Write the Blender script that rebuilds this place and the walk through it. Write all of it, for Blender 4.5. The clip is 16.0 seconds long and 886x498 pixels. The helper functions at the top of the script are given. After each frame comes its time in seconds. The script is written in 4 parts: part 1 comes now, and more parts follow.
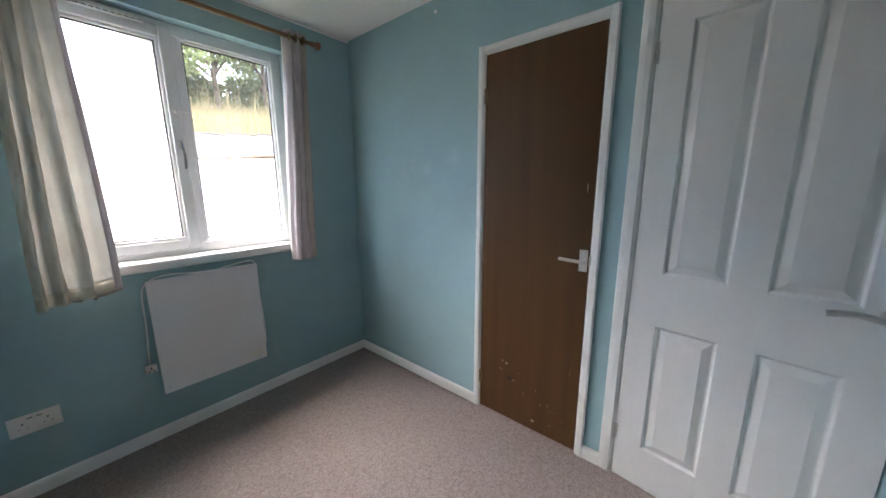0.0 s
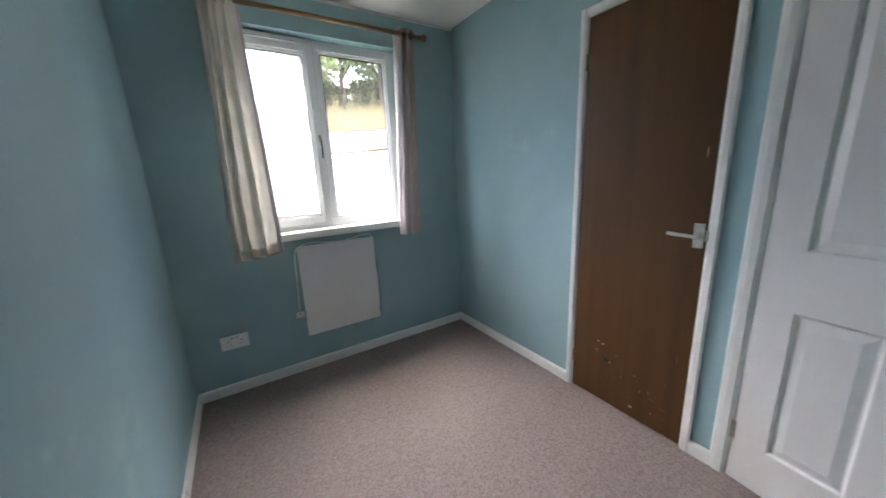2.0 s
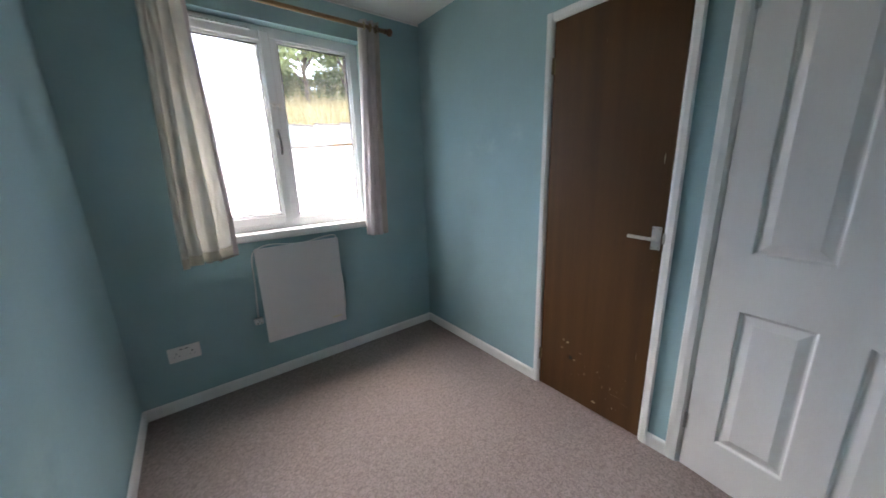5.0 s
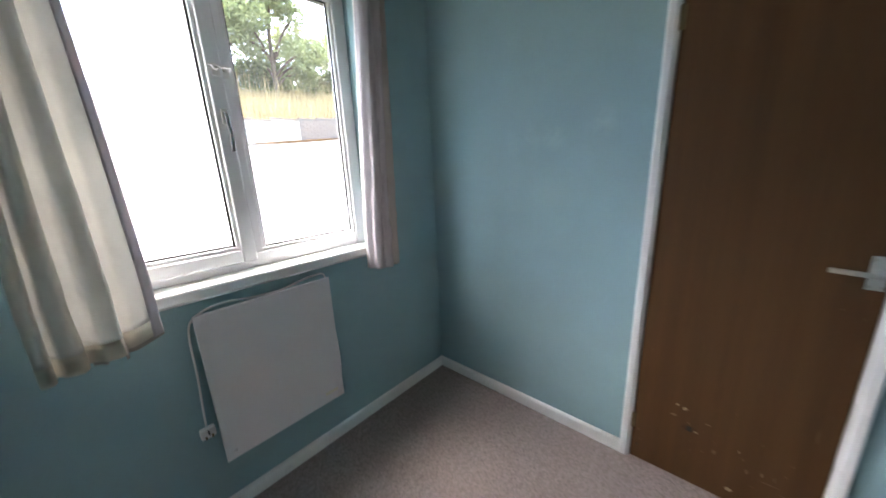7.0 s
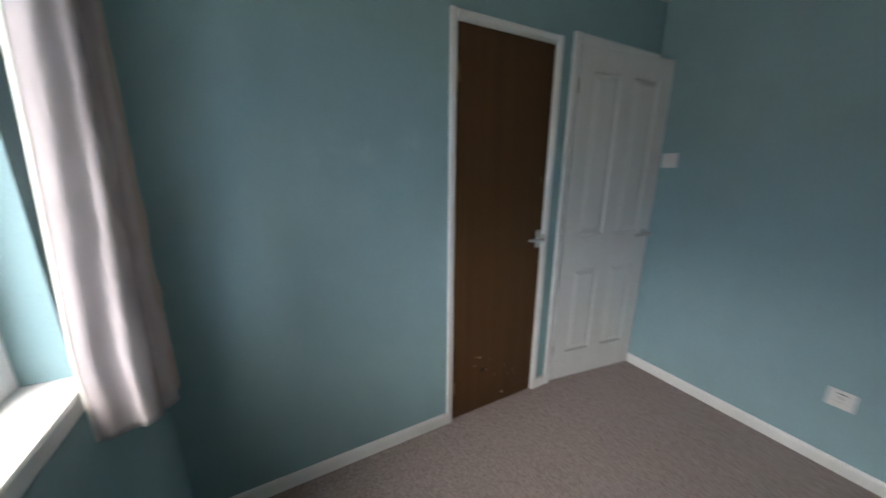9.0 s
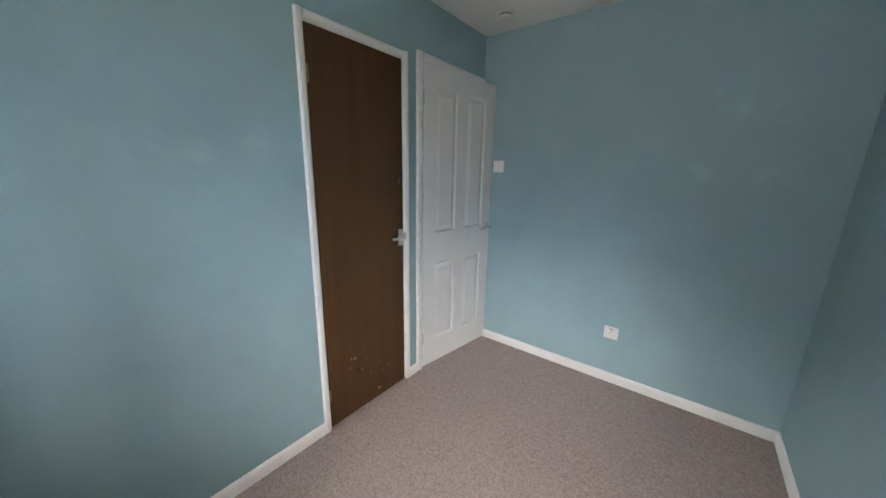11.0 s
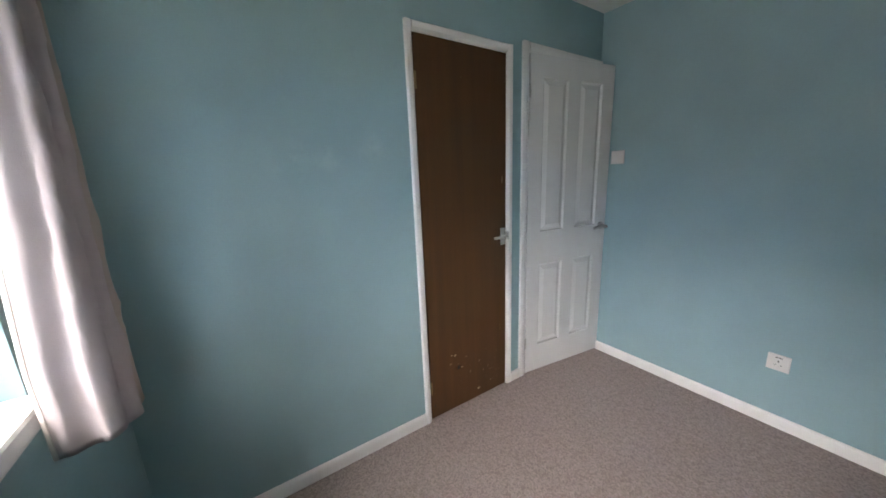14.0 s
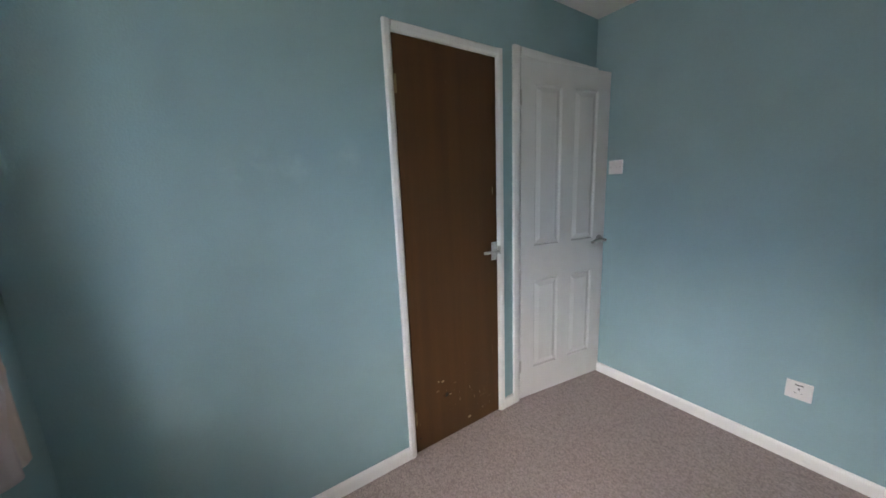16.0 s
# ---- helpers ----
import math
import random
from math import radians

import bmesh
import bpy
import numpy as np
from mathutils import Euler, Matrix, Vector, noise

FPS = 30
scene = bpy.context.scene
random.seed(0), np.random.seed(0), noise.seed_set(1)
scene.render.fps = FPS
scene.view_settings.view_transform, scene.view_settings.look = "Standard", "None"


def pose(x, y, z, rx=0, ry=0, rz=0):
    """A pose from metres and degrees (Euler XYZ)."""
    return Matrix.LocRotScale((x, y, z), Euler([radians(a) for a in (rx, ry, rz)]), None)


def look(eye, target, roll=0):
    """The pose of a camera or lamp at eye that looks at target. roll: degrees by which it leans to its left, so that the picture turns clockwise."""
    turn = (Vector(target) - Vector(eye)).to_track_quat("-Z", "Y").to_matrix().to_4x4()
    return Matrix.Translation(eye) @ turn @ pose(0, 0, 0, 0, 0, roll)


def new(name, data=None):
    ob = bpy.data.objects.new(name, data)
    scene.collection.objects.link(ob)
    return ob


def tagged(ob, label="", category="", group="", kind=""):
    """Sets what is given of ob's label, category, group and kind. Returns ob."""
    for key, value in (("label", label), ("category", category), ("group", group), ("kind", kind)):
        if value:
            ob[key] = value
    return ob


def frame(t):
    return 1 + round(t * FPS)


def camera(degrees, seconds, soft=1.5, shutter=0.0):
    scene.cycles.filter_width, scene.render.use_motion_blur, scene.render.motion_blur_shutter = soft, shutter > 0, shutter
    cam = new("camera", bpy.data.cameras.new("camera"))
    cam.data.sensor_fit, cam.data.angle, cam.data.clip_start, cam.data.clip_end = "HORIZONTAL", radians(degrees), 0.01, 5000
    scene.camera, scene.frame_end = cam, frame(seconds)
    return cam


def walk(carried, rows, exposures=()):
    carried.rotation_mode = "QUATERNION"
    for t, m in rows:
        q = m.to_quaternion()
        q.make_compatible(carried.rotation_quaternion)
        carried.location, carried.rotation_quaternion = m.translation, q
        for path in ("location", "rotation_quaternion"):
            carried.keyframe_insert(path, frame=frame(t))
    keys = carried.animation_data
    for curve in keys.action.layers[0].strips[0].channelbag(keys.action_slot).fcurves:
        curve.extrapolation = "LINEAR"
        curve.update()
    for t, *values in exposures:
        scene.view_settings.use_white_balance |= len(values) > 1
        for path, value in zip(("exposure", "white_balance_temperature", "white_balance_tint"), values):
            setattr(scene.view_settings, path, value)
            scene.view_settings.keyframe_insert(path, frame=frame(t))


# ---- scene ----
cam = camera(107.6, 16.0, soft=1.6, shutter=0.5)

PATH = [
    (0, (-1.515, -2.144, 1.328), (-0.010, -0.883, 0.948), -0.2),
    (0.5, (-1.501, -2.156, 1.314), (-0.035, -0.856, 0.913), -1.0),
    (1, (-1.523, -2.175, 1.303), (-0.134, -0.798, 0.883), -1.5),
    (1.5, (-1.547, -2.220, 1.292), (-0.344, -0.679, 0.867), -2.3),
    (2, (-1.557, -2.250, 1.281), (-0.529, -0.594, 0.834), -2.7),
    (2.5, (-1.541, -2.225, 1.313), (-0.769, -0.440, 0.845), -3.6),
    (3, (-1.542, -2.196, 1.316), (-0.906, -0.359, 0.848), -3.7),
    (3.5, (-1.518, -2.197, 1.324), (-0.892, -0.359, 0.845), -3.9),
    (4, (-1.512, -2.227, 1.317), (-0.806, -0.417, 0.842), -3.4),
    (4.5, (-1.524, -2.242, 1.293), (-0.547, -0.560, 0.829), -2.4),
    (4.7, (-1.533, -2.243, 1.295), (-0.462, -0.620, 0.829), -2.1),
    (6.8, (-1.474, -1.494, 1.336), (-0.045, -0.190, 0.828), -2.2),
    (7, (-1.457, -1.378, 1.337), (-0.023, -0.075, 0.844), -2.5),
    (7.2, (-1.432, -1.235, 1.415), (-0.012, 0.058, 0.857), -1.0),
    (7.5, (-1.451, -1.055, 1.350), (0.036, 0.191, 0.864), -3.6),
    (7.8, (-1.412, -0.871, 1.397), (0.263, 0.079, 0.857), -3.1),
    (8, (-1.396, -0.771, 1.390), (0.378, -0.014, 0.863), -3.6),
    (8.2, (-1.344, -0.669, 1.422), (0.521, -0.192, 0.879), -2.8),
    (8.5, (-1.324, -0.610, 1.445), (0.596, -0.561, 0.887), -2.5),
    (8.7, (-1.326, -0.512, 1.423), (0.572, -0.868, 0.899), -0.3),
    (8.8, (-1.322, -0.461, 1.412), (0.517, -1.057, 0.901), 0.2),
    (9, (-1.327, -0.384, 1.380), (0.380, -1.306, 0.893), 0.3),
    (9.5, (-1.353, -0.330, 1.346), (0.143, -1.582, 0.905), 0.7),
    (10, (-1.398, -0.353, 1.359), (-0.109, -1.814, 0.908), 0.7),
    (10.2, (-1.390, -0.343, 1.389), (-0.208, -1.888, 0.923), 1.2),
    (12.3, (-1.381, -0.332, 1.375), (-0.122, -1.817, 0.918), -0.8),
    (12.5, (-1.366, -0.319, 1.394), (-0.064, -1.761, 0.920), -0.9),
    (13, (-1.357, -0.315, 1.393), (0.100, -1.602, 0.924), -1.6),
    (13.5, (-1.375, -0.322, 1.383), (0.217, -1.443, 0.929), -2.4),
    (14, (-1.386, -0.383, 1.351), (0.249, -1.448, 0.914), -2.3),
    (14.5, (-1.381, -0.404, 1.345), (0.252, -1.478, 0.922), -2.3),
    (15, (-1.368, -0.443, 1.339), (0.268, -1.518, 0.933), -2.4),
    (15.5, (-1.344, -0.484, 1.337), (0.298, -1.557, 0.947), -2.4),
    (16, (-1.314, -0.519, 1.336), (0.333, -1.594, 0.975), -2.4),
]

walk(cam, [(t, look(eye, target, roll)) for t, eye, target, roll in PATH],
     [(0, 4.83, 7750, 17), (1.5, 4.83, 7750, 17), (4.7, 4.65, 7750, 17), (6.8, 4.76, 7650, 16), (8.0, 4.48, 7800, 14), (8.4, 4.18, 7900, 11), (9.0, 4.10, 7900, 12), (10, 4.64, 8100, 14), (12.3, 4.87, 8150, 17), (14, 4.69, 8150, 17), (16, 4.66, 8100, 17)])

# ---------------------------------------------------------------- world and sun
world = bpy.data.worlds.new("sky")
scene.world = world
world.use_nodes = True
wn = world.node_tree.nodes
sky = wn.new("ShaderNodeTexSky")
sky.sky_type = "NISHITA"
sky.sun_disc = False
sky.sun_elevation, sky.sun_rotation = radians(70), radians(350)
sky.dust_density, sky.air_density, sky.ozone_density = 0.9, 0.8, 0.4
wn["Background"].inputs["Strength"].default_value = 0.12
world.node_tree.links.new(sky.outputs["Color"], wn["Background"].inputs["Color"])
sun = new("sun", bpy.data.lights.new("sun", "SUN"))
sun.data.energy, sun.data.angle, sun.data.color = 1.4, radians(100), (0.95, 0.975, 1.0)
sun.rotation_euler = (radians(-20), 0, radians(10))

# ---------------------------------------------------------------- sizes of the room
W, D, H = 1.932, 2.604, 2.338          # x from -W to 0, y from -D to 0
WX0, WX1, WZ0, WZ1 = -1.485, -0.465, 0.965, 2.138   # window opening
BY0, BY1, BZ = -1.740, -1.162, 1.980   # brown door opening in the east wall
DY0, DY1, DZ = -2.600, -1.905, 2.002   # white door opening in the east wall


# ---------------------------------------------------------------- materials
def mat(name, colour, rough=0.6, metal=0.0, vary=0.08, scale=6.0, bump=0.0, bscale=80.0, spec=0.5, stretch=None, second=None):
    """A surface with two scales of variation in its colour and a fine relief."""
    m = bpy.data.materials.new(name)
    m.use_nodes = True
    nt = m.node_tree
    n, l = nt.nodes, nt.links
    b = n["Principled BSDF"]
    b.inputs["Roughness"].default_value = rough
    b.inputs["Metallic"].default_value = metal
    b.inputs["Specular IOR Level"].default_value = spec
    tc = n.new("ShaderNodeTexCoord")
    mp = n.new("ShaderNodeMapping")
    l.new(tc.outputs["Object"], mp.inputs["Vector"])
    if stretch:
        mp.inputs["Scale"].default_value = stretch
    n1, n2 = n.new("ShaderNodeTexNoise"), n.new("ShaderNodeTexNoise")
    n1.inputs["Scale"].default_value, n1.inputs["Detail"].default_value = scale, 4
    n2.inputs["Scale"].default_value, n2.inputs["Detail"].default_value = bscale, 3
    for q in (n1, n2):
        l.new(mp.outputs["Vector"], q.inputs["Vector"])
    add = n.new("ShaderNodeMath")
    add.operation = "MULTIPLY_ADD"
    add.inputs[1].default_value = 0.35
    l.new(n2.outputs["Fac"], add.inputs[0])
    l.new(n1.outputs["Fac"], add.inputs[2])
    ramp = n.new("ShaderNodeValToRGB")
    c = Vector(colour)
    lo = Vector(second) if second else c * (1 - vary * 2)
    hi = c if second else c * (1 + vary)
    ramp.color_ramp.elements[0].color = (*lo, 1)
    ramp.color_ramp.elements[1].color = (*[min(v, 1) for v in hi], 1)
    ramp.color_ramp.elements[0].position, ramp.color_ramp.elements[1].position = 0.35, 0.95
    l.new(add.outputs[0], ramp.inputs["Fac"])
    l.new(ramp.outputs["Color"], b.inputs["Base Color"])
    rr = n.new("ShaderNodeMapRange")
    rr.inputs["To Min"].default_value, rr.inputs["To Max"].default_value = max(rough - 0.08, 0.02), min(rough + 0.08, 1)
    l.new(n1.outputs["Fac"], rr.inputs["Value"])
    l.new(rr.outputs["Result"], b.inputs["Roughness"])
    if bump:
        bp = n.new("ShaderNodeBump")
        bp.inputs["Strength"].default_value = bump
        bp.inputs["Distance"].default_value = 0.004
        l.new(n2.outputs["Fac"], bp.inputs["Height"])
        l.new(bp.outputs["Normal"], b.inputs["Normal"])
    return m


def with_patches(m, spots, colour, noise_scale=14.0, strength=0.35):
    """Adds faded rub marks of a given centre and radius to a material."""
    nt = m.node_tree
    n, l = nt.nodes, nt.links
    b = n["Principled BSDF"]
    source = b.inputs["Base Color"].links[0].from_socket
    geo = n.new("ShaderNodeNewGeometry")
    nz = n.new("ShaderNodeTexNoise")
    nz.inputs["Scale"].default_value, nz.inputs["Detail"].default_value = noise_scale, 5
    l.new(geo.outputs["Position"], nz.inputs["Vector"])
    total = None
    for (x, y, z, r) in spots:
        d = n.new("ShaderNodeVectorMath")
        d.operation = "DISTANCE"
        d.inputs[1].default_value = (x, y, z)
        l.new(geo.outputs["Position"], d.inputs[0])
        mr = n.new("ShaderNodeMapRange")
        mr.inputs["From Min"].default_value, mr.inputs["From Max"].default_value = r, r * 0.2
        l.new(d.outputs["Value"], mr.inputs["Value"])
        if total is None:
            total = mr.outputs["Result"]
        else:
            a = n.new("ShaderNodeMath")
            a.operation = "MAXIMUM"
            l.new(total, a.inputs[0])
            l.new(mr.outputs["Result"], a.inputs[1])
            total = a.outputs[0]
    sharp = n.new("ShaderNodeMapRange")
    sharp.inputs["From Min"].default_value, sharp.inputs["From Max"].default_value = 0.42, 0.62
    sharp.inputs["To Max"].default_value = strength
    l.new(nz.outputs["Fac"], sharp.inputs["Value"])
    mul = n.new("ShaderNodeMath")
    mul.operation = "MULTIPLY"
    l.new(total, mul.inputs[0])
    l.new(sharp.outputs["Result"], mul.inputs[1])
    mix = n.new("ShaderNodeMix")
    mix.data_type = "RGBA"
    l.new(mul.outputs[0], mix.inputs["Factor"])
    l.new(source, mix.inputs["A"])
    mix.inputs["B"].default_value = (*colour, 1)
    l.new(mix.outputs["Result"], b.inputs["Base Color"])
    return m


TEAL = (0.288, 0.452, 0.487)
M_WALL = with_patches(mat("teal wall paint", TEAL, 0.7, vary=0.045, scale=3.5, bump=0.2, bscale=140, spec=0.25),
                      [(0, -0.60, 1.43, 0.10), (0, -0.745, 1.445, 0.07), (0, -0.945, 1.475, 0.08),
                       (-1.41, -D, 1.75, 0.09), (-1.52, -D, 1.73, 0.08), (-1.657, -D, 1.71, 0.09), (-1.384, -D, 1.414, 0.08), (-1.664, -D, 1.405, 0.10),
                       (-W, -1.33, 0.78, 0.045), (-W, -1.37, 0.785, 0.045), (-W, -1.41, 0.79, 0.045), (-W, -1.46, 0.80, 0.045), (-W, -1.1, 0.55, 0.20), (-W, -1.33, 1.55, 0.16), (-W, -1.3, 0.35, 0.16)],
                      (0.43, 0.61, 0.59), 11.0, 0.4)
M_CEIL = mat("white ceiling emulsion", (0.84, 0.83, 0.81), 0.8, vary=0.02, scale=3, bump=0.15, bscale=120)
M_GLOSS = mat("white gloss paint", (0.81, 0.81, 0.80), 0.3, vary=0.012, scale=5)
M_DOORW = mat("white satin door paint", (0.72, 0.72, 0.715), 0.38, vary=0.02, scale=4, bump=0.10, bscale=90, stretch=(3, 3, 0.5))
M_UPVC = mat("white plastic frame", (0.87, 0.875, 0.89), 0.25, vary=0.015, scale=4)
M_SILL = mat("white painted sill board", (0.88, 0.88, 0.88), 0.3, vary=0.02, scale=5, bump=0.04)
M_CARPET = mat("beige grey carpet", (0.345, 0.285, 0.275), 0.95, vary=0.08, scale=45, bump=1.0, bscale=330, spec=0.1)
M_BROWN = mat("brown wood veneer", (0.096, 0.045, 0.0188), 0.5, vary=0.20, scale=2.2, bump=0.08, bscale=60, stretch=(6, 6, 0.2), spec=0.3)
M_PALEWOOD = mat("varnished pine", (0.24, 0.135, 0.062), 0.35, vary=0.15, scale=8, bump=0.05, bscale=60, stretch=(0.4, 6, 6))
M_DARKWOOD = mat("dark stained wood", (0.13, 0.055, 0.025), 0.35, vary=0.15, scale=12)
M_STEEL = mat("brushed steel", (0.55, 0.54, 0.52), 0.32, 1.0, vary=0.05, scale=20)
M_CHROME = mat("worn chrome", (0.20, 0.20, 0.21), 0.15, 1.0, vary=0.15, scale=30)
M_ALU = mat("satin aluminium", (0.72, 0.72, 0.72), 0.35, 1.0, vary=0.05, scale=20)
M_BRASS = mat("tarnished brass hinge", (0.33, 0.26, 0.15), 0.4, 0.9, vary=0.2, scale=30)
M_PLASTIC = mat("white moulded plastic", (0.80, 0.78, 0.76), 0.3, vary=0.015, scale=6)
M_HEATER = mat("white painted heater panel", (0.70, 0.68, 0.69), 0.5, vary=0.015, scale=4, bump=0.04, bscale=120)
M_CREAM = mat("aged cream plastic", (0.70, 0.66, 0.52), 0.4, vary=0.04, scale=8)
M_DARK = mat("dark recess", (0.02, 0.02, 0.02), 0.7, vary=0.1)
M_RUBBER = mat("black rubber gasket", (0.012, 0.012, 0.014), 0.6, vary=0.1)
M_RED = mat("red indicator strip", (0.5, 0.03, 0.02), 0.4)
M_RAWCHIP = mat("bare pale timber chip", (0.40, 0.33, 0.24), 0.8, vary=0.1, scale=40)
M_SCUFF = mat("rubbed brown veneer", (0.20, 0.135, 0.085), 0.8, vary=0.2, scale=50)
M_SPLINTER = mat("torn fibreboard edge", (0.10, 0.045, 0.02), 0.9, vary=0.3, scale=60)
M_BRICK = mat("buff brick", (0.20, 0.145, 0.10), 0.9, vary=0.2, scale=14, bump=0.5, bscale=90)
M_MORTAR = mat("grey mortar", (0.11, 0.10, 0.09), 0.95, vary=0.1, scale=20, bump=0.4)
M_GRAVEL = mat("pale gravel", (0.26, 0.248, 0.232), 0.95, vary=0.45, scale=0.9, bump=0.9, bscale=40)
M_LAWN = mat("mown lawn", (0.085, 0.115, 0.030), 0.9, vary=0.25, scale=4, bump=0.6, bscale=60)
M_BLADE = mat("green grass blade", (0.095, 0.135, 0.034), 0.7, vary=0.25, scale=3)
M_DRY = mat("dry straw grass", (0.31, 0.24, 0.115), 0.85, vary=0.2, scale=3)
M_BANK = mat("dry grassy bank", (0.26, 0.205, 0.09), 0.95, vary=0.25, scale=1.5, bump=0.6, bscale=30)
M_RENDER = mat("pale concrete block", (0.30, 0.28, 0.25), 0.9, vary=0.2, scale=5, bump=0.4, bscale=60)
M_STONE = mat("weathered brown brick", (0.155, 0.125, 0.105), 0.9, vary=0.3, scale=9, bump=0.5, bscale=60)
M_BARK = mat("brown grey bark", (0.10, 0.075, 0.055), 0.95, vary=0.3, scale=8, bump=0.8, bscale=30, stretch=(1, 1, 0.3))
M_CARPAINT = mat("white car paint", (0.70, 0.71, 0.72), 0.12, vary=0.01, scale=3)
M_TYRE = mat("black tyre rubber", (0.02, 0.02, 0.02), 0.85, vary=0.1)
M_ALLOY = mat("grey alloy wheel", (0.30, 0.31, 0.33), 0.3, 0.8, vary=0.05)
M_CARGLASS = mat("tinted car glass", (0.02, 0.025, 0.03), 0.05, vary=0.05)
M_LAMP = mat("red tail lamp", (0.35, 0.02, 0.02), 0.15)


def carpet_tufts(m):
    """Speckles the carpet with single lighter and darker tufts."""
    n, l = m.node_tree.nodes, m.node_tree.links
    b = n["Principled BSDF"]
    source = b.inputs["Base Color"].links[0].from_socket
    vo = n.new("ShaderNodeTexVoronoi")
    vo.inputs["Scale"].default_value = 170
    tc = n.new("ShaderNodeTexCoord")
    l.new(tc.outputs["Object"], vo.inputs["Vector"])
    sep = n.new("ShaderNodeSeparateColor")
    l.new(vo.outputs["Color"], sep.inputs["Color"])
    rg = n.new("ShaderNodeMapRange")
    rg.inputs["To Min"].default_value, rg.inputs["To Max"].default_value = 0.76, 1.17
    l.new(sep.outputs["Red"], rg.inputs["Value"])
    mul = n.new("ShaderNodeMix")
    mul.data_type, mul.blend_type = "RGBA", "MULTIPLY"
    mul.inputs["Factor"].default_value = 1.0
    l.new(source, mul.inputs["A"])
    comb = n.new("ShaderNodeCombineColor")
    for k in ("Red", "Green", "Blue"):
        l.new(rg.outputs["Result"], comb.inputs[k])
    l.new(comb.outputs["Color"], mul.inputs["B"])
    l.new(mul.outputs["Result"], b.inputs["Base Color"])


carpet_tufts(M_CARPET)


def fabric(name, colour, through_light):
    m = bpy.data.materials.new(name)
    m.use_nodes = True
    n, l = m.node_tree.nodes, m.node_tree.links
    b, out = n["Principled BSDF"], n["Material Output"]
    b.inputs["Roughness"].default_value = 0.9
    b.inputs["Specular IOR Level"].default_value = 0.15
    tc = n.new("ShaderNodeTexCoord")
    nz = n.new("ShaderNodeTexNoise")
    nz.inputs["Scale"].default_value, nz.inputs["Detail"].default_value = 7, 6
    l.new(tc.outputs["Object"], nz.inputs["Vector"])
    wv = n.new("ShaderNodeTexNoise")
    wv.inputs["Scale"].default_value = 500
    l.new(tc.outputs["Object"], wv.inputs["Vector"])
    ramp = n.new("ShaderNodeValToRGB")
    ramp.color_ramp.elements[0].color = (*(Vector(colour) * 0.86), 1)
    ramp.color_ramp.elements[1].color = (*colour, 1)
    ramp.color_ramp.elements[0].position, ramp.color_ramp.elements[1].position = 0.3, 0.65
    l.new(nz.outputs["Fac"], ramp.inputs["Fac"])
    l.new(ramp.outputs["Color"], b.inputs["Base Color"])
    bp = n.new("ShaderNodeBump")
    bp.inputs["Strength"].default_value, bp.inputs["Distance"].default_value = 0.25, 0.002
    l.new(wv.outputs["Fac"], bp.inputs["Height"])
    l.new(bp.outputs["Normal"], b.inputs["Normal"])
    tr = n.new("ShaderNodeBsdfTranslucent")
    l.new(ramp.outputs["Color"], tr.inputs["Color"])
    mx = n.new("ShaderNodeMixShader")
    mx.inputs["Fac"].default_value = through_light
    l.new(b.outputs["BSDF"], mx.inputs[1])
    l.new(tr.outputs["BSDF"], mx.inputs[2])
    l.new(mx.outputs["Shader"], out.inputs["Surface"])
    return m


M_CURTAIN = fabric("cream lined cotton", (0.86, 0.842, 0.80), 0.44)
M_LINING = fabric("pale lilac cloth", (0.50, 0.462, 0.475), 0.40)
M_HEM = fabric("yellowed hem cloth", (0.79, 0.75, 0.66), 0.4)
M_TURN = fabric("lilac grey lining edge", (0.66, 0.60, 0.63), 0.3)
# browner cloth for the back fold and the strips under the hem
M_SHADE = fabric("brown grey cloth", (0.47, 0.42, 0.385), 0.27)
M_LEAF = fabric("pale green leaf", (0.21, 0.245, 0.12), 0.45)
M_LEAF2 = fabric("dark hedge leaf", (0.09, 0.12, 0.05), 0.4)
M_LITTER = mat("orange brown dead leaves", (0.28, 0.15, 0.05), 0.9, vary=0.35, scale=3)


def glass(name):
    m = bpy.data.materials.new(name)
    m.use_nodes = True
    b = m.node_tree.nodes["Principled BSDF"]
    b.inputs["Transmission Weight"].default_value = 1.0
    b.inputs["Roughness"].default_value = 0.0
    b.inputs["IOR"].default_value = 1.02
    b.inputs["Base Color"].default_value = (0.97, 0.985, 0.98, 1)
    # a faint uneven white veil put into the glass, standing in for glare
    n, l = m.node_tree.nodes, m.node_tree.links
    haze = n.new("ShaderNodeBsdfTranslucent")
    haze.inputs["Color"].default_value = (0.92, 0.93, 0.93, 1)
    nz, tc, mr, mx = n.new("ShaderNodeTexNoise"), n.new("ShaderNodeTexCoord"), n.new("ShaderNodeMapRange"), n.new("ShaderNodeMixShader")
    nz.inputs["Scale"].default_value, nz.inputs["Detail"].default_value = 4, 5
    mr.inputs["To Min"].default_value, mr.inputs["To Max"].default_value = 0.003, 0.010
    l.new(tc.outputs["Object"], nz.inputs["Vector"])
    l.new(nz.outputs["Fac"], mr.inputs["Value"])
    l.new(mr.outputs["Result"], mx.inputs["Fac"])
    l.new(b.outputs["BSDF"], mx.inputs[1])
    l.new(haze.outputs["BSDF"], mx.inputs[2])
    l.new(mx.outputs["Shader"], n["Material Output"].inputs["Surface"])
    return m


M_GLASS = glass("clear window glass")


